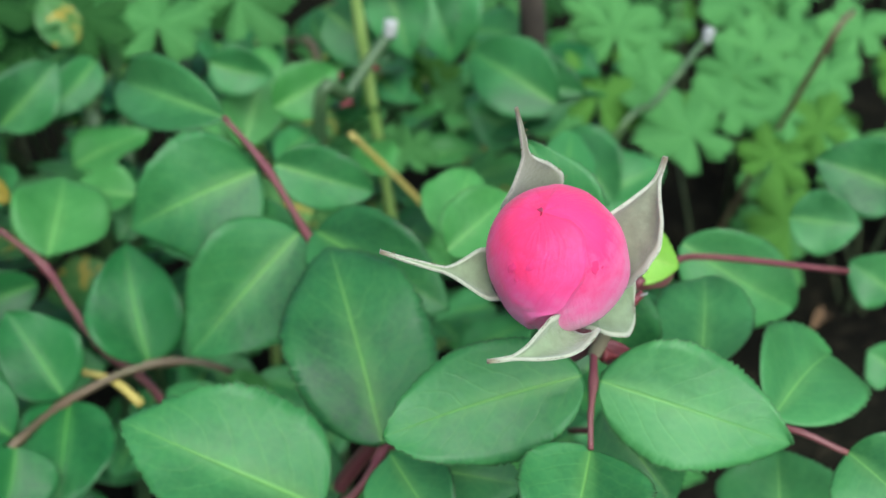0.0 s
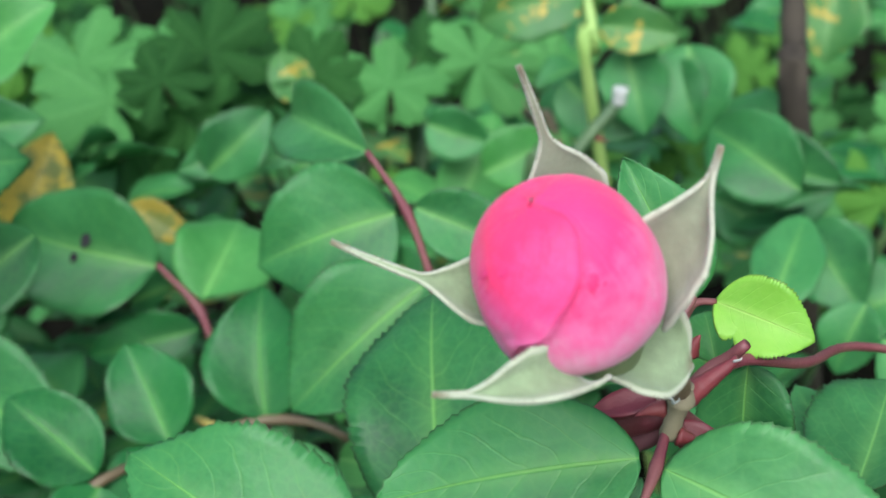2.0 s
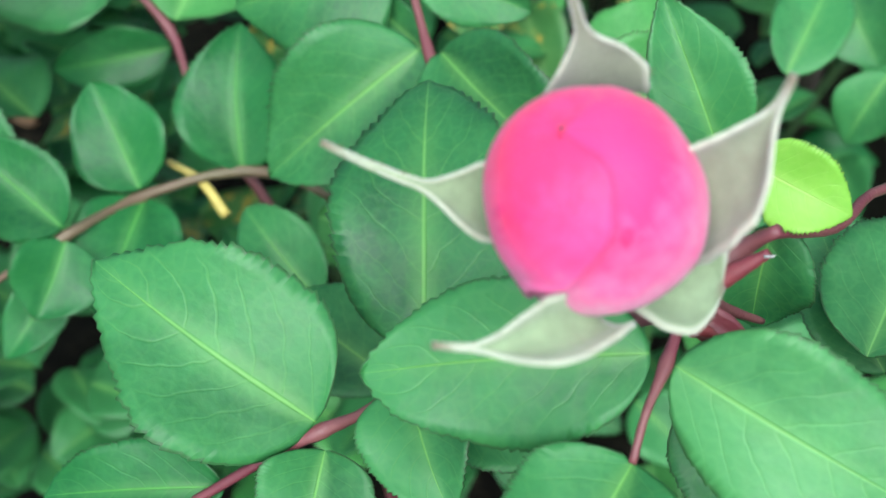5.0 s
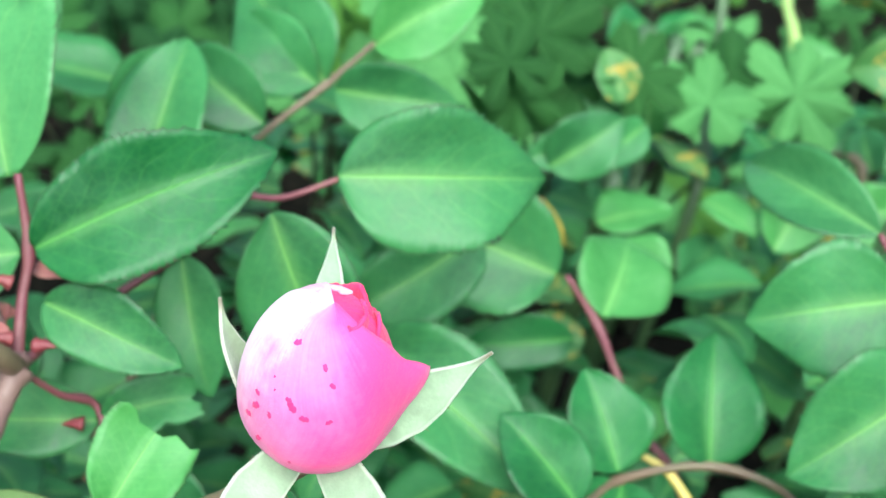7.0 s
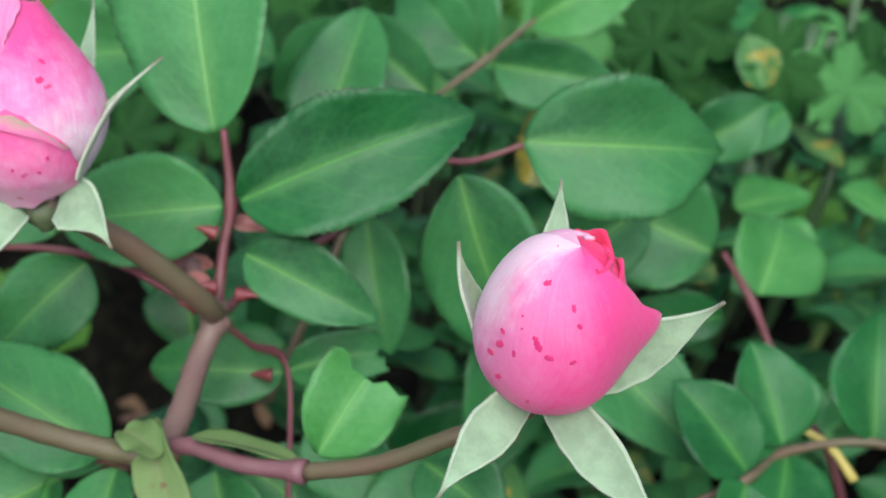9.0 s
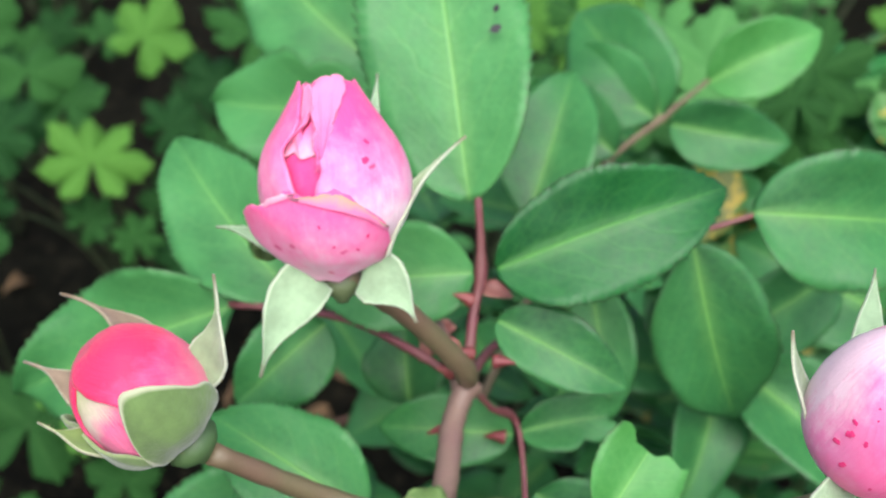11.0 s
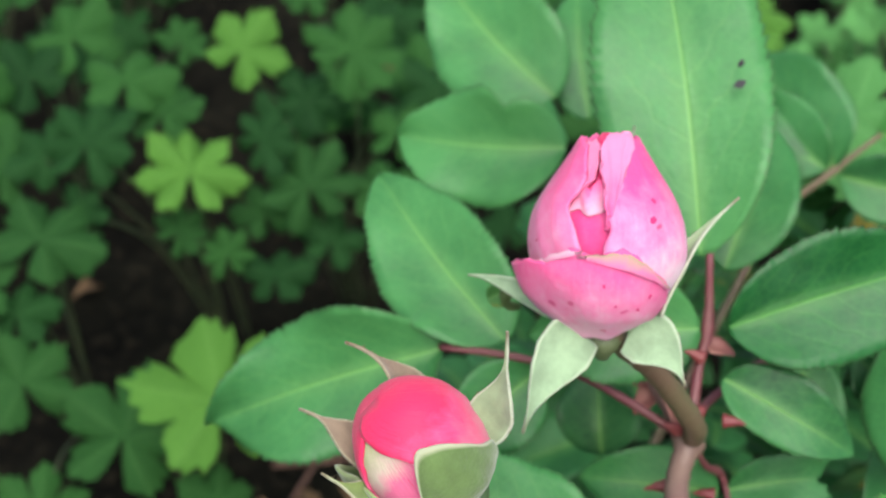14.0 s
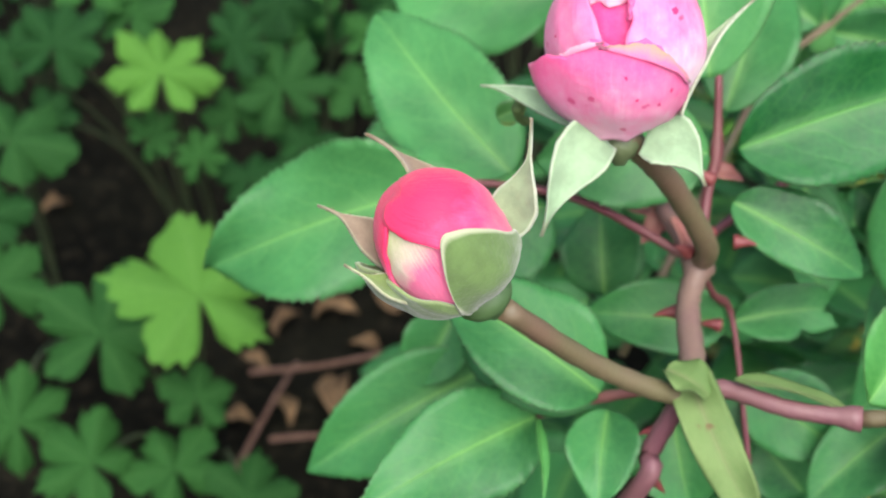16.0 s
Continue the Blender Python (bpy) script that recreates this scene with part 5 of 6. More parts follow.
wrap(bud_c, bm3, "tall", R3, bh3, [(0.60, 266), (0.70, 265), (0.80, 262), (0.92, 254), (1.0, 246)], [(0.60, 267), (0.70, 271), (0.80, 281), (0.92, 299), (1.0, 330)], 0.60, 1.025, 0.0013, FOLD_PETAL, lift_l=0.04, crown=0.075, tilt=0.0, name="petal_rim")
wrap(bud_c, bm3, "tall", R3, bh3, 166, 336, [(166, 0.08), (185, 0.02), (210, -0.02), (250, 0.0), (275, -0.01), (300, 0.04), (336, 0.06)],
     [(166, 0.30), (180, 0.34), (200, 0.39), (221, 0.43), (237, 0.49), (246, 0.51), (251, 0.485), (269, 0.515), (289, 0.48), (306, 0.38), (319, 0.26), (336, 0.12)], 0.0016, ROSE_PETAL, bag=0.0026, bag_at=184, bag_wide=30, rag=0.012)
wrap(bud_c, bm3, "tall", R3, bh3, 250, 314, [(250, 0.475), (262, 0.455), (280, 0.42), (300, 0.36), (314, 0.285)], [(250, 0.482), (258, 0.498), (269, 0.508), (280, 0.492), (291, 0.458), (304, 0.378), (314, 0.292)], 0.00215, BEIGE_PATCH, flush=True, rag=0.006, name="withered_rim", label="withered greenish-beige patch on the petal's rim")
wrap(bud_c, bm3, "tall", R3, bh3, 216, 247, [(216, 0.405), (230, 0.445), (247, 0.49)], [(216, 0.425), (230, 0.472), (247, 0.512)], 0.0022, PALE_RIM, flush=True, rag=0.006, name="petal_rim")
freckles(bud_c, bm3, "tall", R3, bh3, 0.0010, ((292, 0.63, 0.0007), (305, 0.63, 0.0006), (308, 0.42, 0.00055), (312, 0.71, 0.0004), (330, 0.55, 0.0004), (180, 0.47, 0.0005), (200, 0.62, 0.0004), (204, 0.50, 0.0004)))
freckles(bud_c, bm3, "tall", R3, bh3, 0.0020, ((274, 0.23, 0.0004), (288, 0.16, 0.0006), (282, 0.19, 0.0005), (293, 0.2, 0.0003), (265, 0.34, 0.0003), (300, 0.27, 0.0003)))
for mid_, tip_, w_, face_, mat_ in (
        ((-0.2556, 0.0689, 0.4350), (-0.2574, 0.0639, 0.4242), 0.0098, (0.1, -0.8, 0.5), MINT_SEPAL),
        ((-0.2337, 0.0741, 0.4399), (-0.2303, 0.0702, 0.4344), 0.0100, (0, -0.8, 0.5), MINT_SEPAL),
        ((-0.2637, 0.0916, 0.4372), (-0.2702, 0.0917, 0.4362), 0.0045, (0, -0.8, 0.5), MINT_SEPAL),
        ((-0.2420, 0.1120, 0.4530), (-0.2422, 0.1143, 0.4595), 0.0050, (0, -0.9, 0.3), MINT_SEPAL)):
    sepal(bud_c, root(bm3, R3, bh3, tip_, 0.42, 0.02), mid_, tip_, w_, face_, mat_, foot=0.9, wide_at=0.22, taper=0.72)
sepal(bud_c, (-0.2364, 0.0769, 0.4438), (-0.2340, 0.0844, 0.4545), (-0.2242, 0.0940, 0.4594), 0.0046, (-0.80, -0.5, 0.2), DOWNY_SEPAL, foot=0.8, wide_at=0.30, taper=0.6, cup=0.6)

# crimson bud in green sepals
bm4, bh4 = rose_bud((-0.2682, 0.0491, 0.4237), (-0.2826, 0.0505, 0.4409))
bud_d = receptacle(bush_b, bm4, 0.0066, 0.0065, GREEN_CANE, "small crimson rose bud held in green sepals")
R4 = 0.0099
petal(bud_d, bm4, "round", R4, bh4, 0, 360, 1.0, -0.0006, RED_PETAL, drop=0.0, rag=0.0)
wrap(bud_d, bm4, "round", R4, bh4, 196, 335, 0.05, [(196, 0.9), (240, 0.97), (290, 0.9), (335, 0.5)], -0.0001, GREENISH_PETAL)
wrap(bud_d, bm4, "round", R4, bh4, [(0.0, 80), (1.0, 90)], [(0.1, 218), (0.5, 223), (0.74, 229), (0.90, 242), (0.97, 252), (1.0, 256)], 0.05, 1.0, 0.0004, RED_PETAL, lift_r=0.02)
wrap(bud_d, bm4, "round", R4, bh4, [(0.1, 352), (0.32, 340), (0.50, 314), (0.60, 294), (0.68, 280), (0.77, 268), (0.86, 252), (0.94, 228), (1.0, 212)], [(0.1, 460), (1.0, 460)], 0.08, 1.0, 0.0007, RED_PETAL, lift_l=0.02)
wrap(bud_d, bm4, "round", R4, bh4, 264, 372, 0.0, [(264, 0.06), (271, 0.35), (279, 0.55), (286, 0.66), (293, 0.75), (313, 0.67), (328, 0.52), (340, 0.38), (356, 0.30), (372, 0.10)], 0.0015, HUG_SEPAL, lift_l=0.04, bag=0.0008, bag_at=312, bag_wide=24, name="sepal")
wrap(bud_d, bm4, "round", R4, bh4, 168, 274, 0.0, [(168, 0.45), (183, 0.70), (192, 0.63), (224, 0.55), (241, 0.41), (260, 0.30), (274, 0.10)], 0.0013, ROLL_SEPAL, bag=0.0034, bag_at=182, bag_wide=16, name="sepal")
for mid_, tip_, w_, face_, mat_ in (
        ((-0.2800, 0.0635, 0.4382), (-0.2890, 0.0576, 0.4454), 0.0080, (0, -0.3, 0.95), BROWN_SEPAL),
        ((-0.2615, 0.0550, 0.4398), (-0.2635, 0.0582, 0.4515), 0.0082, (-0.5, -0.7, 0.4), DOWNY_SEPAL),
        ((-0.2899, 0.0532, 0.4327), (-0.2956, 0.0535, 0.4332), 0.0066, (0.4, -0.6, 0.6), BROWN_SEPAL),
        ((-0.2849, 0.0399, 0.4297), (-0.2899, 0.0421, 0.4310), 0.0050, (0.4, -0.2, 0.9), GREEN_SEPAL)):
    sepal(bud_d, root(bm4, R4, bh4, tip_, 0.9, 0.25), mid_, tip_, w_, face_, mat_)

# ---- older rose bush behind, with green canes ----
bush_c = thing("rose_bush", (0.03, 0.34, 0.045), "older rose bush with green thorny canes and blotched leaves", "rose bush")
for pts, r_, mat_ in (
        ([(-0.0549, 0.3440, 0.3495), (-0.0657, 0.3156, 0.3148), (-0.0738, 0.2908, 0.2850), (-0.10, 0.33, 0.04)], 0.0034, GREEN_CANE),
        ([(-0.0396, 0.3577, 0.3390), (-0.0548, 0.3247, 0.2980), (-0.0643, 0.2880, 0.2698), (-0.08, 0.36, 0.04)], 0.0028, GREEN_CANE),
        ([(-0.0248, 0.3811, 0.3238), (-0.0334, 0.3638, 0.3021), (-0.05, 0.42, 0.04)], 0.0024, GREEN_CANE),
        ([(0.0349, 0.2397, 0.3549), (0.0175, 0.2323, 0.3411), (0.0032, 0.2280, 0.3243), (0.0, 0.29, 0.04)], 0.0022, GREEN_CANE),
        ([(0.0039, 0.3378, 0.3311), (0.0109, 0.3194, 0.3132), (0.0170, 0.2838, 0.3064), (0.0, 0.36, 0.04)], 0.0017, OLIVE_STEM),
        ([(0.0314, 0.2689, 0.3810), (0.0310, 0.2574, 0.3649), (0.0281, 0.2521, 0.3485), (0.05, 0.29, 0.04)], 0.0018, LIME_STEM),
        ([(0.1631, 0.2484, 0.3143), (0.1347, 0.2326, 0.3031), (0.1049, 0.2180, 0.2927), (0.07, 0.32, 0.04)], 0.0014, GREEN_CANE),
        ([(0.2202, 0.2363, 0.3192), (0.2001, 0.2279, 0.3036), (0.22, 0.36, 0.04)], 0.0012, OLIVE_STEM),
        ([(-0.0189, 0.3833, 0.3456), (-0.0232, 0.3570, 0.3107), (-0.0381, 0.3059, 0.2760), (-0.07, 0.33, 0.04)], 0.0022, GREEN_CANE),
        ([(0.0123, 0.4028, 0.3385), (0.0079, 0.3597, 0.2979), (-0.02, 0.36, 0.04)], 0.0022, LIME_STEM)):
    tube("cane", bush_c, pts, r_, r_ * 1.2, mat_, 9, 7)
for p_, w_ in (((0.0161, 0.2300, 0.3382), (-0.9, -0.2, 0)), ((0.0260, 0.2350, 0.3468), (0.9, -0.2, -0.3)), ((0.0151, 0.2365, 0.3450), (-0.9, 0, 0.2)), ((-0.0487, 0.3449, 0.3221), (-0.9, 0, 0)), ((-0.0440, 0.3439, 0.3225), (0.9, 0, 0)), ((-0.0617, 0.3015, 0.2854), (0.8, -0.3, 0)), ((-0.0685, 0.3117, 0.3096), (0.1, -1, 0))):
    thorn(bush_c, p_, w_, 0.0042)
for p_, r_ in (((0.0349, 0.2387, 0.3568), 0.0024), ((0.1631, 0.2472, 0.3160), 0.0022)):
    tube("cut_end", bush_c, [Vector(p_) - Vector((0.0, 0, 0.002)), Vector(p_) + Vector((0.0005, 0, 0.001)), Vector(p_) + Vector((0.001, 0, 0.0032))], r_ * 0.9, r_, WHITE_BIT, 8, 3, label="pale dry cut end of a pruned cane")
tube("stalk", bush_c, [(0.0098, 0.2038, 0.3440), (0.0202, 0.2096, 0.3247), (0.0324, 0.2149, 0.3021), (0.078, 0.237, 0.21), (0.11, 0.25, 0.05)], 0.0011, 0.0012, STRAW, 7, 6, label="straw-yellow dry stalk")
leaf(bush_c, (0.0300, 0.2681, 0.3796), (-0.0038, 0.2685, 0.3758), 0.0222, -65, mat=SPOT_LEAF)
leaf(bush_c, (0.0339, 0.2615, 0.3709), (0.0580, 0.2560, 0.3664), 0.0155, 64, mat=SPOT_LEAF)
leaf(bush_c, (0.0419, 0.2657, 0.3606), (0.0441, 0.2486, 0.3371), 0.0217, 15)
leaf(bush_c, (0.0634, 0.2718, 0.3547), (0.0608, 0.2530, 0.3281), 0.0263, 4)
leaf(bush_c, (0.0727, 0.2310, 0.3335), (0.0970, 0.2133, 0.3292), 0.0229, 55)
leaf(bush_c, (0.0788, 0.1919, 0.3314), (0.0874, 0.1685, 0.3171), 0.0231, 32)
leaf(bush_c, (-0.0094, 0.2319, 0.3414), (0.0148, 0.2350, 0.3488), 0.0189, 58, mat=PALE_LEAF)
leaf(bush_c, (-0.0787, 0.2680, 0.3483), (-0.1080, 0.2564, 0.3456), 0.0176, -61)
leaf(bush_c, (-0.0624, 0.2867, 0.3420), (-0.0859, 0.2704, 0.3334), 0.0143, -54)
leaf(bush_c, (-0.0682, 0.2999, 0.3424), (-0.0755, 0.3115, 0.3576), 0.0148, -24, mat=SPOT_LEAF)
leaf(bush_c, (-0.0651, 0.3076, 0.3363), (-0.0609, 0.3203, 0.3546), 0.0129, 21, mat=PALE_LEAF)
leaf(bush_c, (-0.1531, 0.2238, 0.3479), (-0.1402, 0.2500, 0.3696), 0.0213, 43, mat=YELLOW_LEAF)
leaf(bush_c, (-0.1133, 0.2145, 0.3595), (-0.0968, 0.2075, 0.3479), 0.0105, 44, mat=YELLOW_LEAF)
leaf(bush_c, (0.0796, 0.1986, 0.3392), (0.0596, 0.2271, 0.3489), 0.0248, -46)
leaf(bush_c, (-0.0204, 0.2490, 0.3169), (-0.0022, 0.2771, 0.3384), 0.0225, 23, mat=PALE_LEAF)
leaf(bush_c, (-0.0978, 0.2549, 0.3443), (-0.0744, 0.2619, 0.3595), 0.0208, 57)
leaf(bush_c, (0.0224, 0.2772, 0.3464), (0.0410, 0.2578, 0.3311), 0.0227, 46)
leaf(bush_c, (0.0551, 0.2702, 0.3492), (0.0620, 0.2548, 0.3345), 0.0186, 35)
leaf(bush_c, (0.0734, 0.2303, 0.3113), (0.1054, 0.2464, 0.3163), 0.0224, 47)
leaf(bush_c, (0.0856, 0.2085, 0.3138), (0.1031, 0.2024, 0.3035), 0.0193, 58)
leaf(bush_c, (0.0764, 0.2281, 0.3076), (0.0601, 0.2354, 0.3197), 0.0184, -57)
leaf(bush_c, (0.1343, 0.3424, 0.3347), (0.1251, 0.3274, 0.3119), 0.0264, -14, mat=SPOT_LEAF)
leaf(bush_c, (-0.0511, 0.3492, 0.3333), (-0.0530, 0.3240, 0.2998), 0.0132, 8, mat=PALE_LEAF)
leaf(bush_c, (-0.0669, 0.3598, 0.3139), (-0.0879, 0.3646, 0.3201), 0.0137, -62, mat=PALE_LEAF)
leaf(bush_c, (-0.0251, 0.2594, 0.3474), (-0.0042, 0.2534, 0.3396), 0.0166, 63)

tube("cane", bush_c, [(0.1035, 0.2919, 0.3628), (0.0988, 0.2744, 0.3451), (0.0940, 0.2550, 0.3246), (0.13, 0.34, 0.04)], 0.0042, 0.0052, OLD_BARK, 11, 6, label="old dark woody cane")

# shaded lower leaves
rng = random.Random(21)


def undergrowth(plant, count, x0, x1, y0, y1, z0, z1, near, far, mats, size):
    """Lower leaves of a bush, kept under and behind its lit canopy."""
    done = 0
    while done < count:
        p = Vector((rng.uniform(x0, x1), rng.uniform(y0, y1), rng.uniform(z0, z1)))
        d = 0.77 * (p.y + 0.1) + 0.62 * (0.57 - p.z)
        if not near < d < far:
            continue
        a, ln = rng.uniform(0, 6.28), rng.uniform(*size)
        q = p + Vector((math.cos(a) * ln, math.sin(a) * ln * 0.8, rng.uniform(-0.35, 0.3) * ln))
        leaf(plant, p, q, ln * rng.uniform(0.55, 0.72), rng.uniform(-35, 35), mat=rng.choice(mats), fine=False)
        done += 1


undergrowth(bush_a, 270, -0.17, 0.10, 0.10, 0.32, 0.12, 0.34, 0.385, 0.52, (ROSE_LEAF, ROSE_LEAF, ROSE_LEAF, ROSE_LEAF, PALE_LEAF, SPOT_LEAF), (0.022, 0.036))
undergrowth(bush_b, 170, -0.275, -0.12, 0.12, 0.30, 0.14, 0.36, 0.36, 0.50, (ROSE_LEAF,), (0.024, 0.038))
undergrowth(bush_c, 210, -0.22, 0.20, 0.28, 0.50, 0.08, 0.30, 0.47, 0.68, (ROSE_LEAF, SHADED_LEAF, PALE_LEAF, SPOT_LEAF, ROSE_LEAF, SHADED_LEAF), (0.022, 0.040))

# ---- cranesbill clumps on the ground ----
def clump(x, y, label="clump of lobed green cranesbill geranium leaves on thin stalks"):
    return thing("geranium_plant", (x, y, soil_height(x, y) - 0.004), label, "geranium", "geranium clumps")


ger_a = clump(-0.37, 0.34, "bright yellow-green cranesbill clump beside bare soil")
geranium_leaf(ger_a, (-0.3644, 0.2982, 0.1940), 0.0390, tone=1, tilt=8)
geranium_leaf(ger_a, (-0.4080, 0.3008, 0.1624), 0.0310)
geranium_leaf(ger_a, (-0.3644, 0.2908, 0.1402), 0.0175)
geranium_leaf(ger_a, (-0.3342, 0.2492, 0.1269), 0.0193)
geranium_leaf(ger_a, (-0.3683, 0.2619, 0.1251), 0.0221)
geranium_leaf(ger_a, (-0.4030, 0.2551, 0.1308), 0.0254)
ger_b = clump(-0.46, 0.42)
geranium_leaf(ger_b, (-0.4668, 0.3766, 0.2079), 0.0303)
geranium_leaf(ger_b, (-0.4611, 0.3224, 0.1661), 0.0267)
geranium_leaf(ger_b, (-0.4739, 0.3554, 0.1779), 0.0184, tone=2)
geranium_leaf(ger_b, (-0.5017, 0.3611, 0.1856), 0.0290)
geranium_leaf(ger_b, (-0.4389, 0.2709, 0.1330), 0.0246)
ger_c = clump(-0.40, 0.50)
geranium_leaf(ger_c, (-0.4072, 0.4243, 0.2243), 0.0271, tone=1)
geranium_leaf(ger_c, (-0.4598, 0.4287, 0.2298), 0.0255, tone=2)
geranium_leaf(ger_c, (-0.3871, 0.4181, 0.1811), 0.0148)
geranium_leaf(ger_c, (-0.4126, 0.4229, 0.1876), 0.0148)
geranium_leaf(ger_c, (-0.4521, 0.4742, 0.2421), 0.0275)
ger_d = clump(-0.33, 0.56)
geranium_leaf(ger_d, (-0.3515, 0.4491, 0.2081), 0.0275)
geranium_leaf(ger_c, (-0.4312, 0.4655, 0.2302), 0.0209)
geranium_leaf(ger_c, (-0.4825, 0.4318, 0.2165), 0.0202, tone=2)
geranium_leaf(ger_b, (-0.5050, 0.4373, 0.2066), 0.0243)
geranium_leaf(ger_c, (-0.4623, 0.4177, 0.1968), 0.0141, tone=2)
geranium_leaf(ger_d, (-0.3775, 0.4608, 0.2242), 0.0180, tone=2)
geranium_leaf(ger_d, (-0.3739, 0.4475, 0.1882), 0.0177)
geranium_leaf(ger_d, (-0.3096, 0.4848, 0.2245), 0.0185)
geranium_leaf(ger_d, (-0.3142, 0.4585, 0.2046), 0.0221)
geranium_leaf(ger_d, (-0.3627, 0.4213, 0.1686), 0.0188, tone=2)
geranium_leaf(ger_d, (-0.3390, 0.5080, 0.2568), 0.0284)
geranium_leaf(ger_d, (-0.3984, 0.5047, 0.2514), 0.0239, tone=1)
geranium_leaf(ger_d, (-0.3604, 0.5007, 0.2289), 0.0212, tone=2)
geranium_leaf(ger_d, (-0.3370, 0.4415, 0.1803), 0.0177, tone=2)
ger_e = clump(-0.52, 0.60)
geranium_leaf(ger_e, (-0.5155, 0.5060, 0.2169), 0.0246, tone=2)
geranium_leaf(ger_e, (-0.4991, 0.5288, 0.2334), 0.0285)
geranium_leaf(ger_e, (-0.5345, 0.4648, 0.2142), 0.0329)
geranium_leaf(ger_e, (-0.5397, 0.5763, 0.2480), 0.0362)
ger_f = clump(0.20, 0.42)
geranium_leaf(ger_f, (0.1538, 0.3079, 0.2855), 0.0184, tone=3)
geranium_leaf(ger_f, (0.1363, 0.2863, 0.2714), 0.0229, tone=1)
geranium_leaf(ger_f, (0.1612, 0.2487, 0.2685), 0.0221, tone=3)
geranium_leaf(ger_f, (0.1819, 0.2584, 0.2705), 0.0171, tone=3)
geranium_leaf(ger_f, (0.1633, 0.2926, 0.2717), 0.0148, tone=3)
ger_g = clump(0.29, 0.42)
geranium_leaf(ger_g, (0.2099, 0.2833, 0.2764), 0.0177, tone=3)
geranium_leaf(ger_g, (0.2097, 0.2591, 0.2650), 0.0174, tone=3)
geranium_leaf(ger_g, (0.2345, 0.2662, 0.2655), 0.0192, tone=3)
geranium_leaf(ger_g, (0.1954, 0.2388, 0.2533), 0.0166, tone=1)
geranium_leaf(ger_g, (0.2591, 0.2805, 0.2739), 0.0175, tone=3)
geranium_leaf(ger_g, (0.2355, 0.2887, 0.2753), 0.0150, tone=3)
geranium_leaf(ger_g, (0.1935, 0.2732, 0.2753), 0.0150, tone=3)
geranium_leaf(ger_g, (0.2214, 0.2467, 0.2551), 0.0159, tone=1)
geranium_leaf(ger_f, (0.1717, 0.3108, 0.2792), 0.0150, tone=3)
geranium_leaf(ger_f, (0.1630, 0.2754, 0.2679), 0.0169, tone=3)
ger_h = clump(0.02, 0.45)
geranium_leaf(ger_h, (0.0612, 0.2924, 0.2996), 0.0142, tone=1)
geranium_leaf(ger_h, (0.0742, 0.2823, 0.2927), 0.0132, tone=3)
geranium_leaf(ger_h, (0.0425, 0.2596, 0.2880), 0.0110, tone=3)
geranium_leaf(ger_h, (0.1092, 0.2598, 0.2792), 0.0142, tone=3)
geranium_leaf(ger_h, (0.0417, 0.3121, 0.2845), 0.0130, tone=1)
ger_i = clump(-0.20, 0.48)
geranium_leaf(ger_i, (-0.1740, 0.3928, 0.3342), 0.0229)
geranium_leaf(ger_i, (-0.1415, 0.4009, 0.3268), 0.0209, tone=3)
geranium_leaf(ger_i, (-0.1293, 0.3802, 0.3126), 0.0150)
geranium_leaf(ger_i, (-0.1587, 0.3695, 0.3158), 0.0166, tone=3)
geranium_leaf(ger_i, (-0.1093, 0.4118, 0.3239), 0.0175)

ger_j = clump(-0.19, 0.42)
ger_k = clump(-0.09, 0.44)
geranium_leaf(ger_j, (-0.1405, 0.2992, 0.3703), 0.0229, tone=3)
geranium_leaf(ger_j, (-0.1707, 0.3324, 0.3492), 0.0223, tone=1)
geranium_leaf(ger_k, (-0.1115, 0.2849, 0.3653), 0.0181, tone=0)
geranium_leaf(ger_k, (-0.1075, 0.2882, 0.3493), 0.0201, tone=0)
geranium_leaf(ger_j, (-0.1334, 0.2985, 0.3368), 0.0229, tone=0)
geranium_leaf(ger_j, (-0.1601, 0.3082, 0.3426), 0.0194, tone=3)
geranium_leaf(ger_k, (-0.0931, 0.3299, 0.3440), 0.0227, tone=0)
geranium_leaf(ger_j, (-0.1719, 0.3266, 0.3668), 0.0186, tone=1)
geranium_leaf(ger_j, (-0.1295, 0.2806, 0.3631), 0.0250, tone=3)
geranium_leaf(ger_k, (-0.0995, 0.3129, 0.3618), 0.0245, tone=0)
geranium_leaf(ger_k, (-0.0848, 0.3153, 0.3385), 0.0263, tone=0)
geranium_leaf(ger_k, (-0.1302, 0.3007, 0.3199), 0.0232, tone=3)
geranium_leaf(ger_j, (-0.1811, 0.3182, 0.3336), 0.0189, tone=3)
geranium_leaf(ger_k, (-0.0637, 0.3083, 0.3497), 0.0203, tone=0)
geranium_leaf(ger_k, (-0.0244, 0.3260, 0.3419), 0.0257, tone=0)
geranium_leaf(ger_k, (-0.0371, 0.3046, 0.3408), 0.0215, tone=3)
geranium_leaf(ger_k, (-0.0047, 0.3094, 0.3422), 0.0217, tone=3)

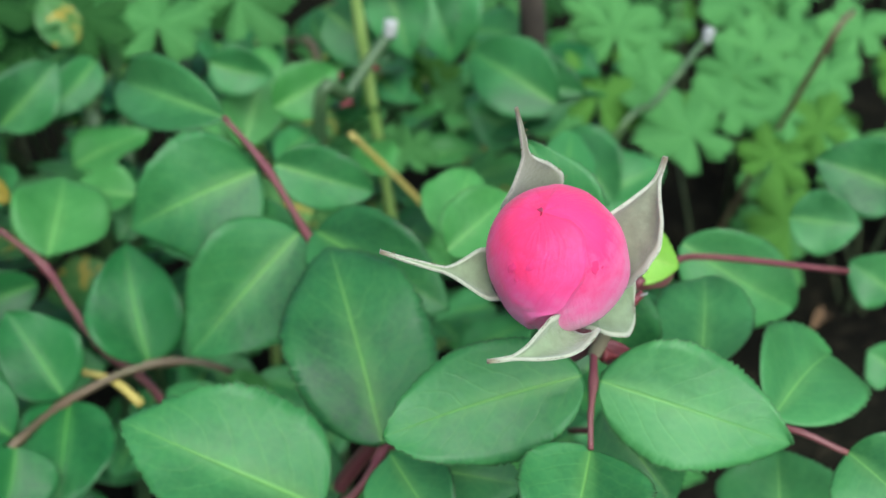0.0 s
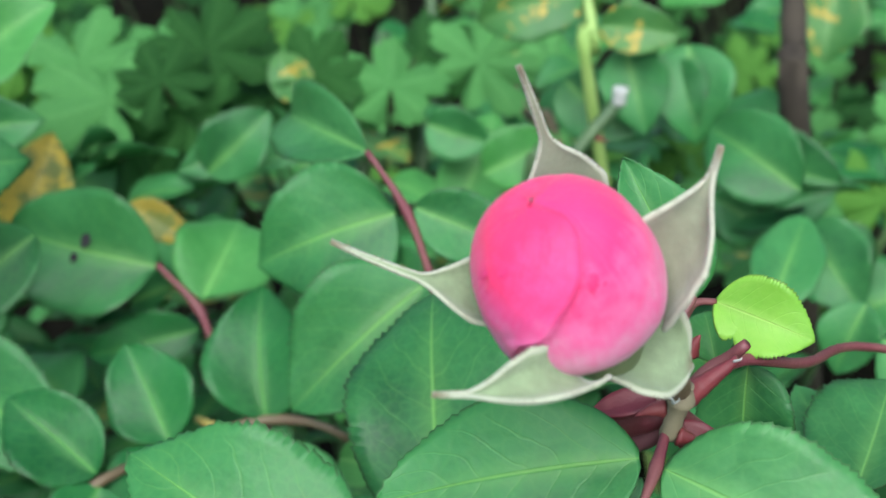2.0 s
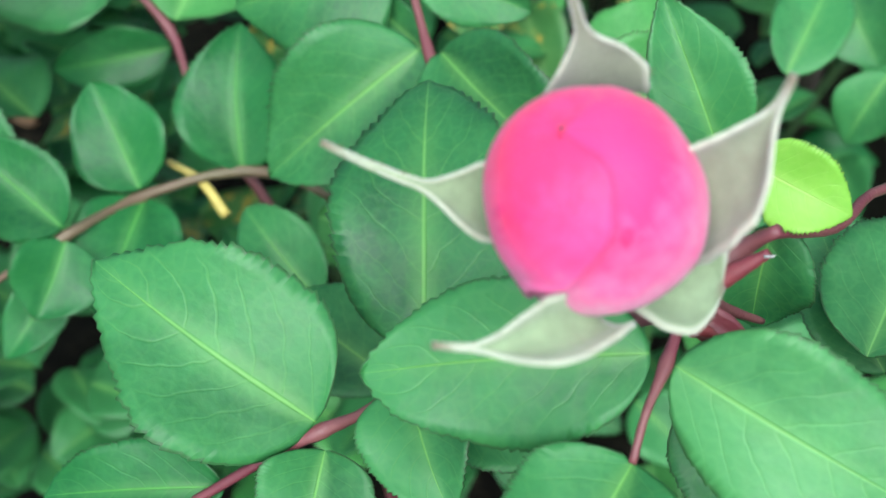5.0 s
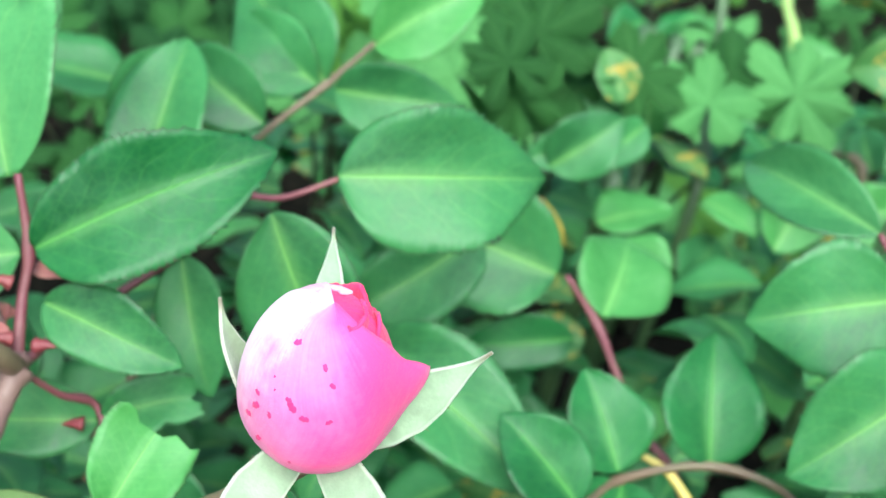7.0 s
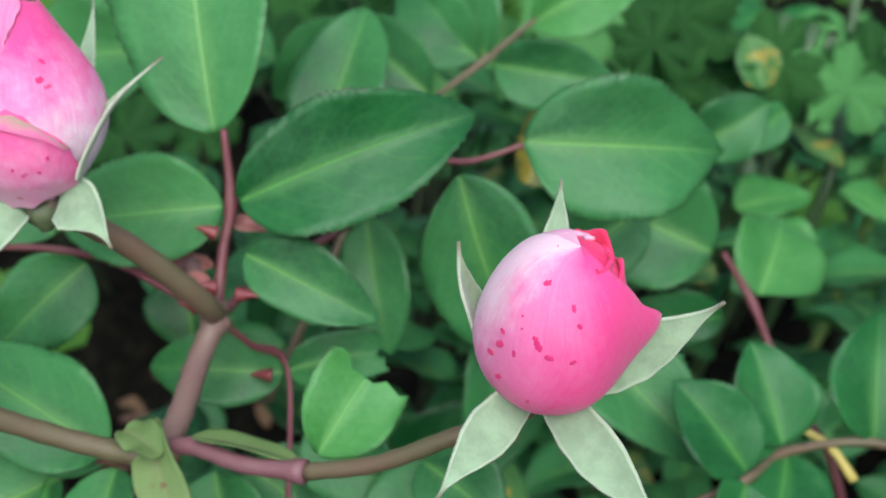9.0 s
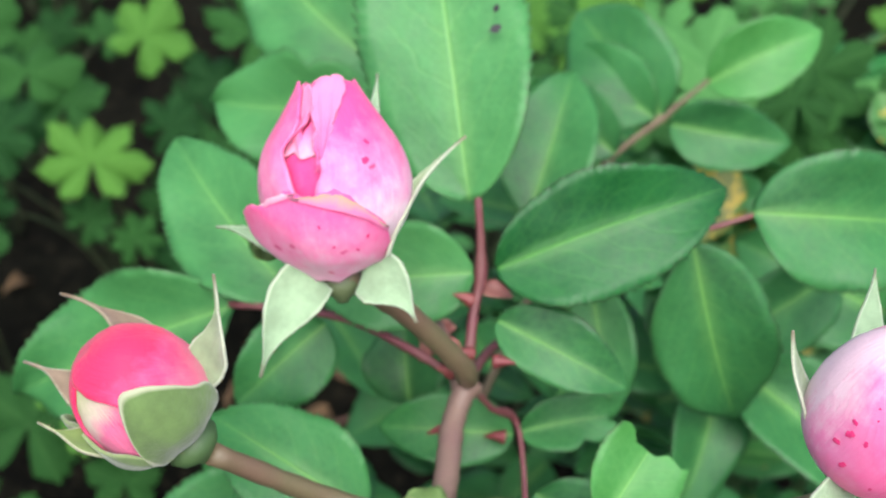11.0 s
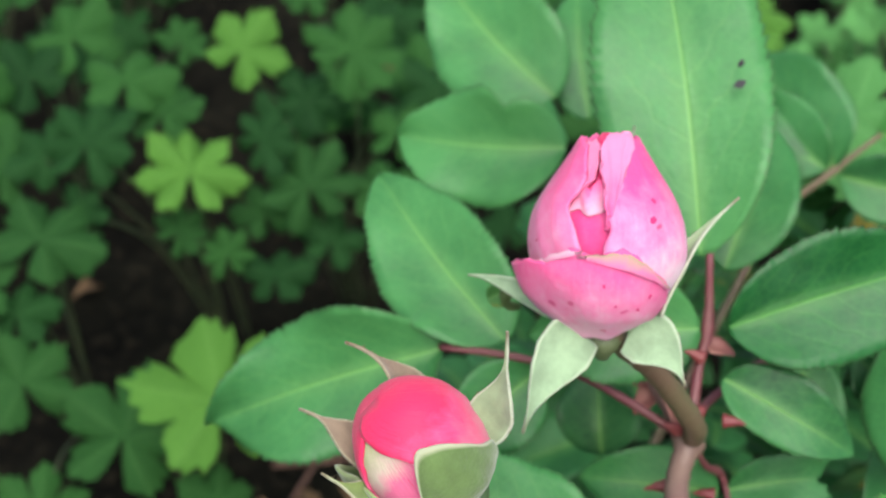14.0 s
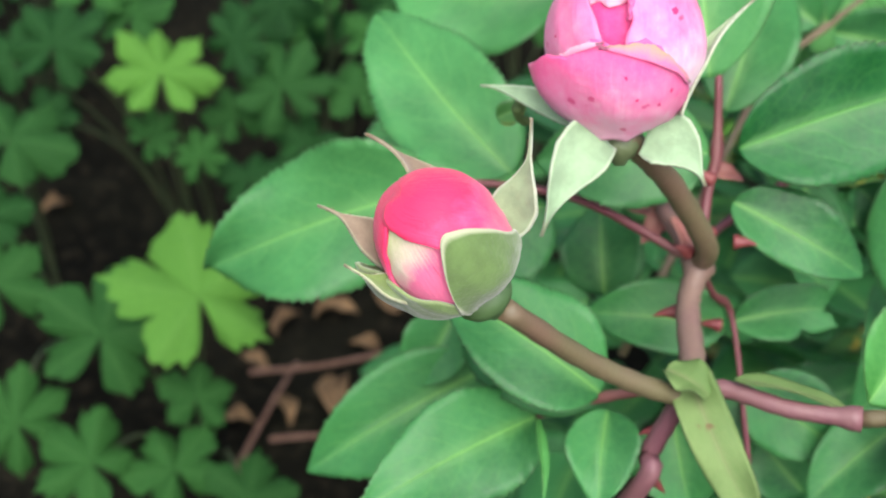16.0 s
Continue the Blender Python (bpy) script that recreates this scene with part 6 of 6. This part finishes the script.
rng = random.Random(5)
for row in range(11):
    for colm in range(15):
        x, y = -1.05 + colm * 0.135 + rng.uniform(-0.05, 0.05), 0.30 + row * 0.115 + rng.uniform(-0.05, 0.05)
        bare = (x + 0.33) ** 2 / 0.012 + (y - 0.36) ** 2 / 0.02
        if bare < 1.6 or (y < 0.62 and -0.62 < x < -0.24) or (y < 0.40 and -0.2 < x < 0.12):
            continue
        pl = clump(x, y)
        for _ in range(rng.randrange(5, 9)):
            a, d = rng.uniform(0, 6.28), rng.uniform(0.01, 0.075)
            # clumps on the left mostly take the green with shade painted in
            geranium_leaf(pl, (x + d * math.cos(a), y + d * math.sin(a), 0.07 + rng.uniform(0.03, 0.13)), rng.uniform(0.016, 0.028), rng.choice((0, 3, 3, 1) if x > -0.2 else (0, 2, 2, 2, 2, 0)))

# ---- litter on the soil ----
LITTER = ((-0.315, 0.460, 0.0130), (-0.287, 0.471, 0.0110), (-0.307, 0.383, 0.0170), (-0.342, 0.443, 0.0100), (-0.296, 0.437, 0.0090), (-0.339, 0.490, 0.0090), (-0.280, 0.412, 0.0100), (-0.501, 0.524, 0.0120), (-0.340, 0.838, 0.0110), (-0.356, 0.407, 0.0090), (-0.334, 0.367, 0.0120), (0.26, 0.35, 0.011), (0.29, 0.31, 0.010), (-0.357, 0.362, 0.009))
TWIGS = (((-0.356, 0.388, 0.064), (-0.311, 0.400, 0.066), (-0.258, 0.430, 0.064)), ((-0.338, 0.343, 0.062), (-0.31, 0.348, 0.064), (-0.28, 0.350, 0.062)), ((-0.352, 0.320, 0.060), (-0.340, 0.360, 0.069), (-0.331, 0.398, 0.066)))
for i, (x, y, sz) in enumerate(LITTER):
    z = soil_height(x, y) + 0.004
    lt = thing("dead_leaf", (x, y, z), "curled brown dead leaf lying on the soil", "dead leaf", "dead leaves")
    a = i * 2.4
    leaf(lt, (x - sz * math.cos(a), y - sz * math.sin(a), z), (x + sz * math.cos(a), y + sz * math.sin(a), z + 0.005), sz * rng.uniform(0.8, 1.2), rng.uniform(-25, 25), mat=BROWN_LEAF, fold=0.7, arch=0.16, wave=0.3, name="blade")
for pts in TWIGS:
    tw = thing("twig", pts[0], "thin dry reddish twig lying on the soil", "twig", "twigs")
    tube("twig_wood", tw, pts, 0.0017, 0.0011, TWIG, 7, 6)
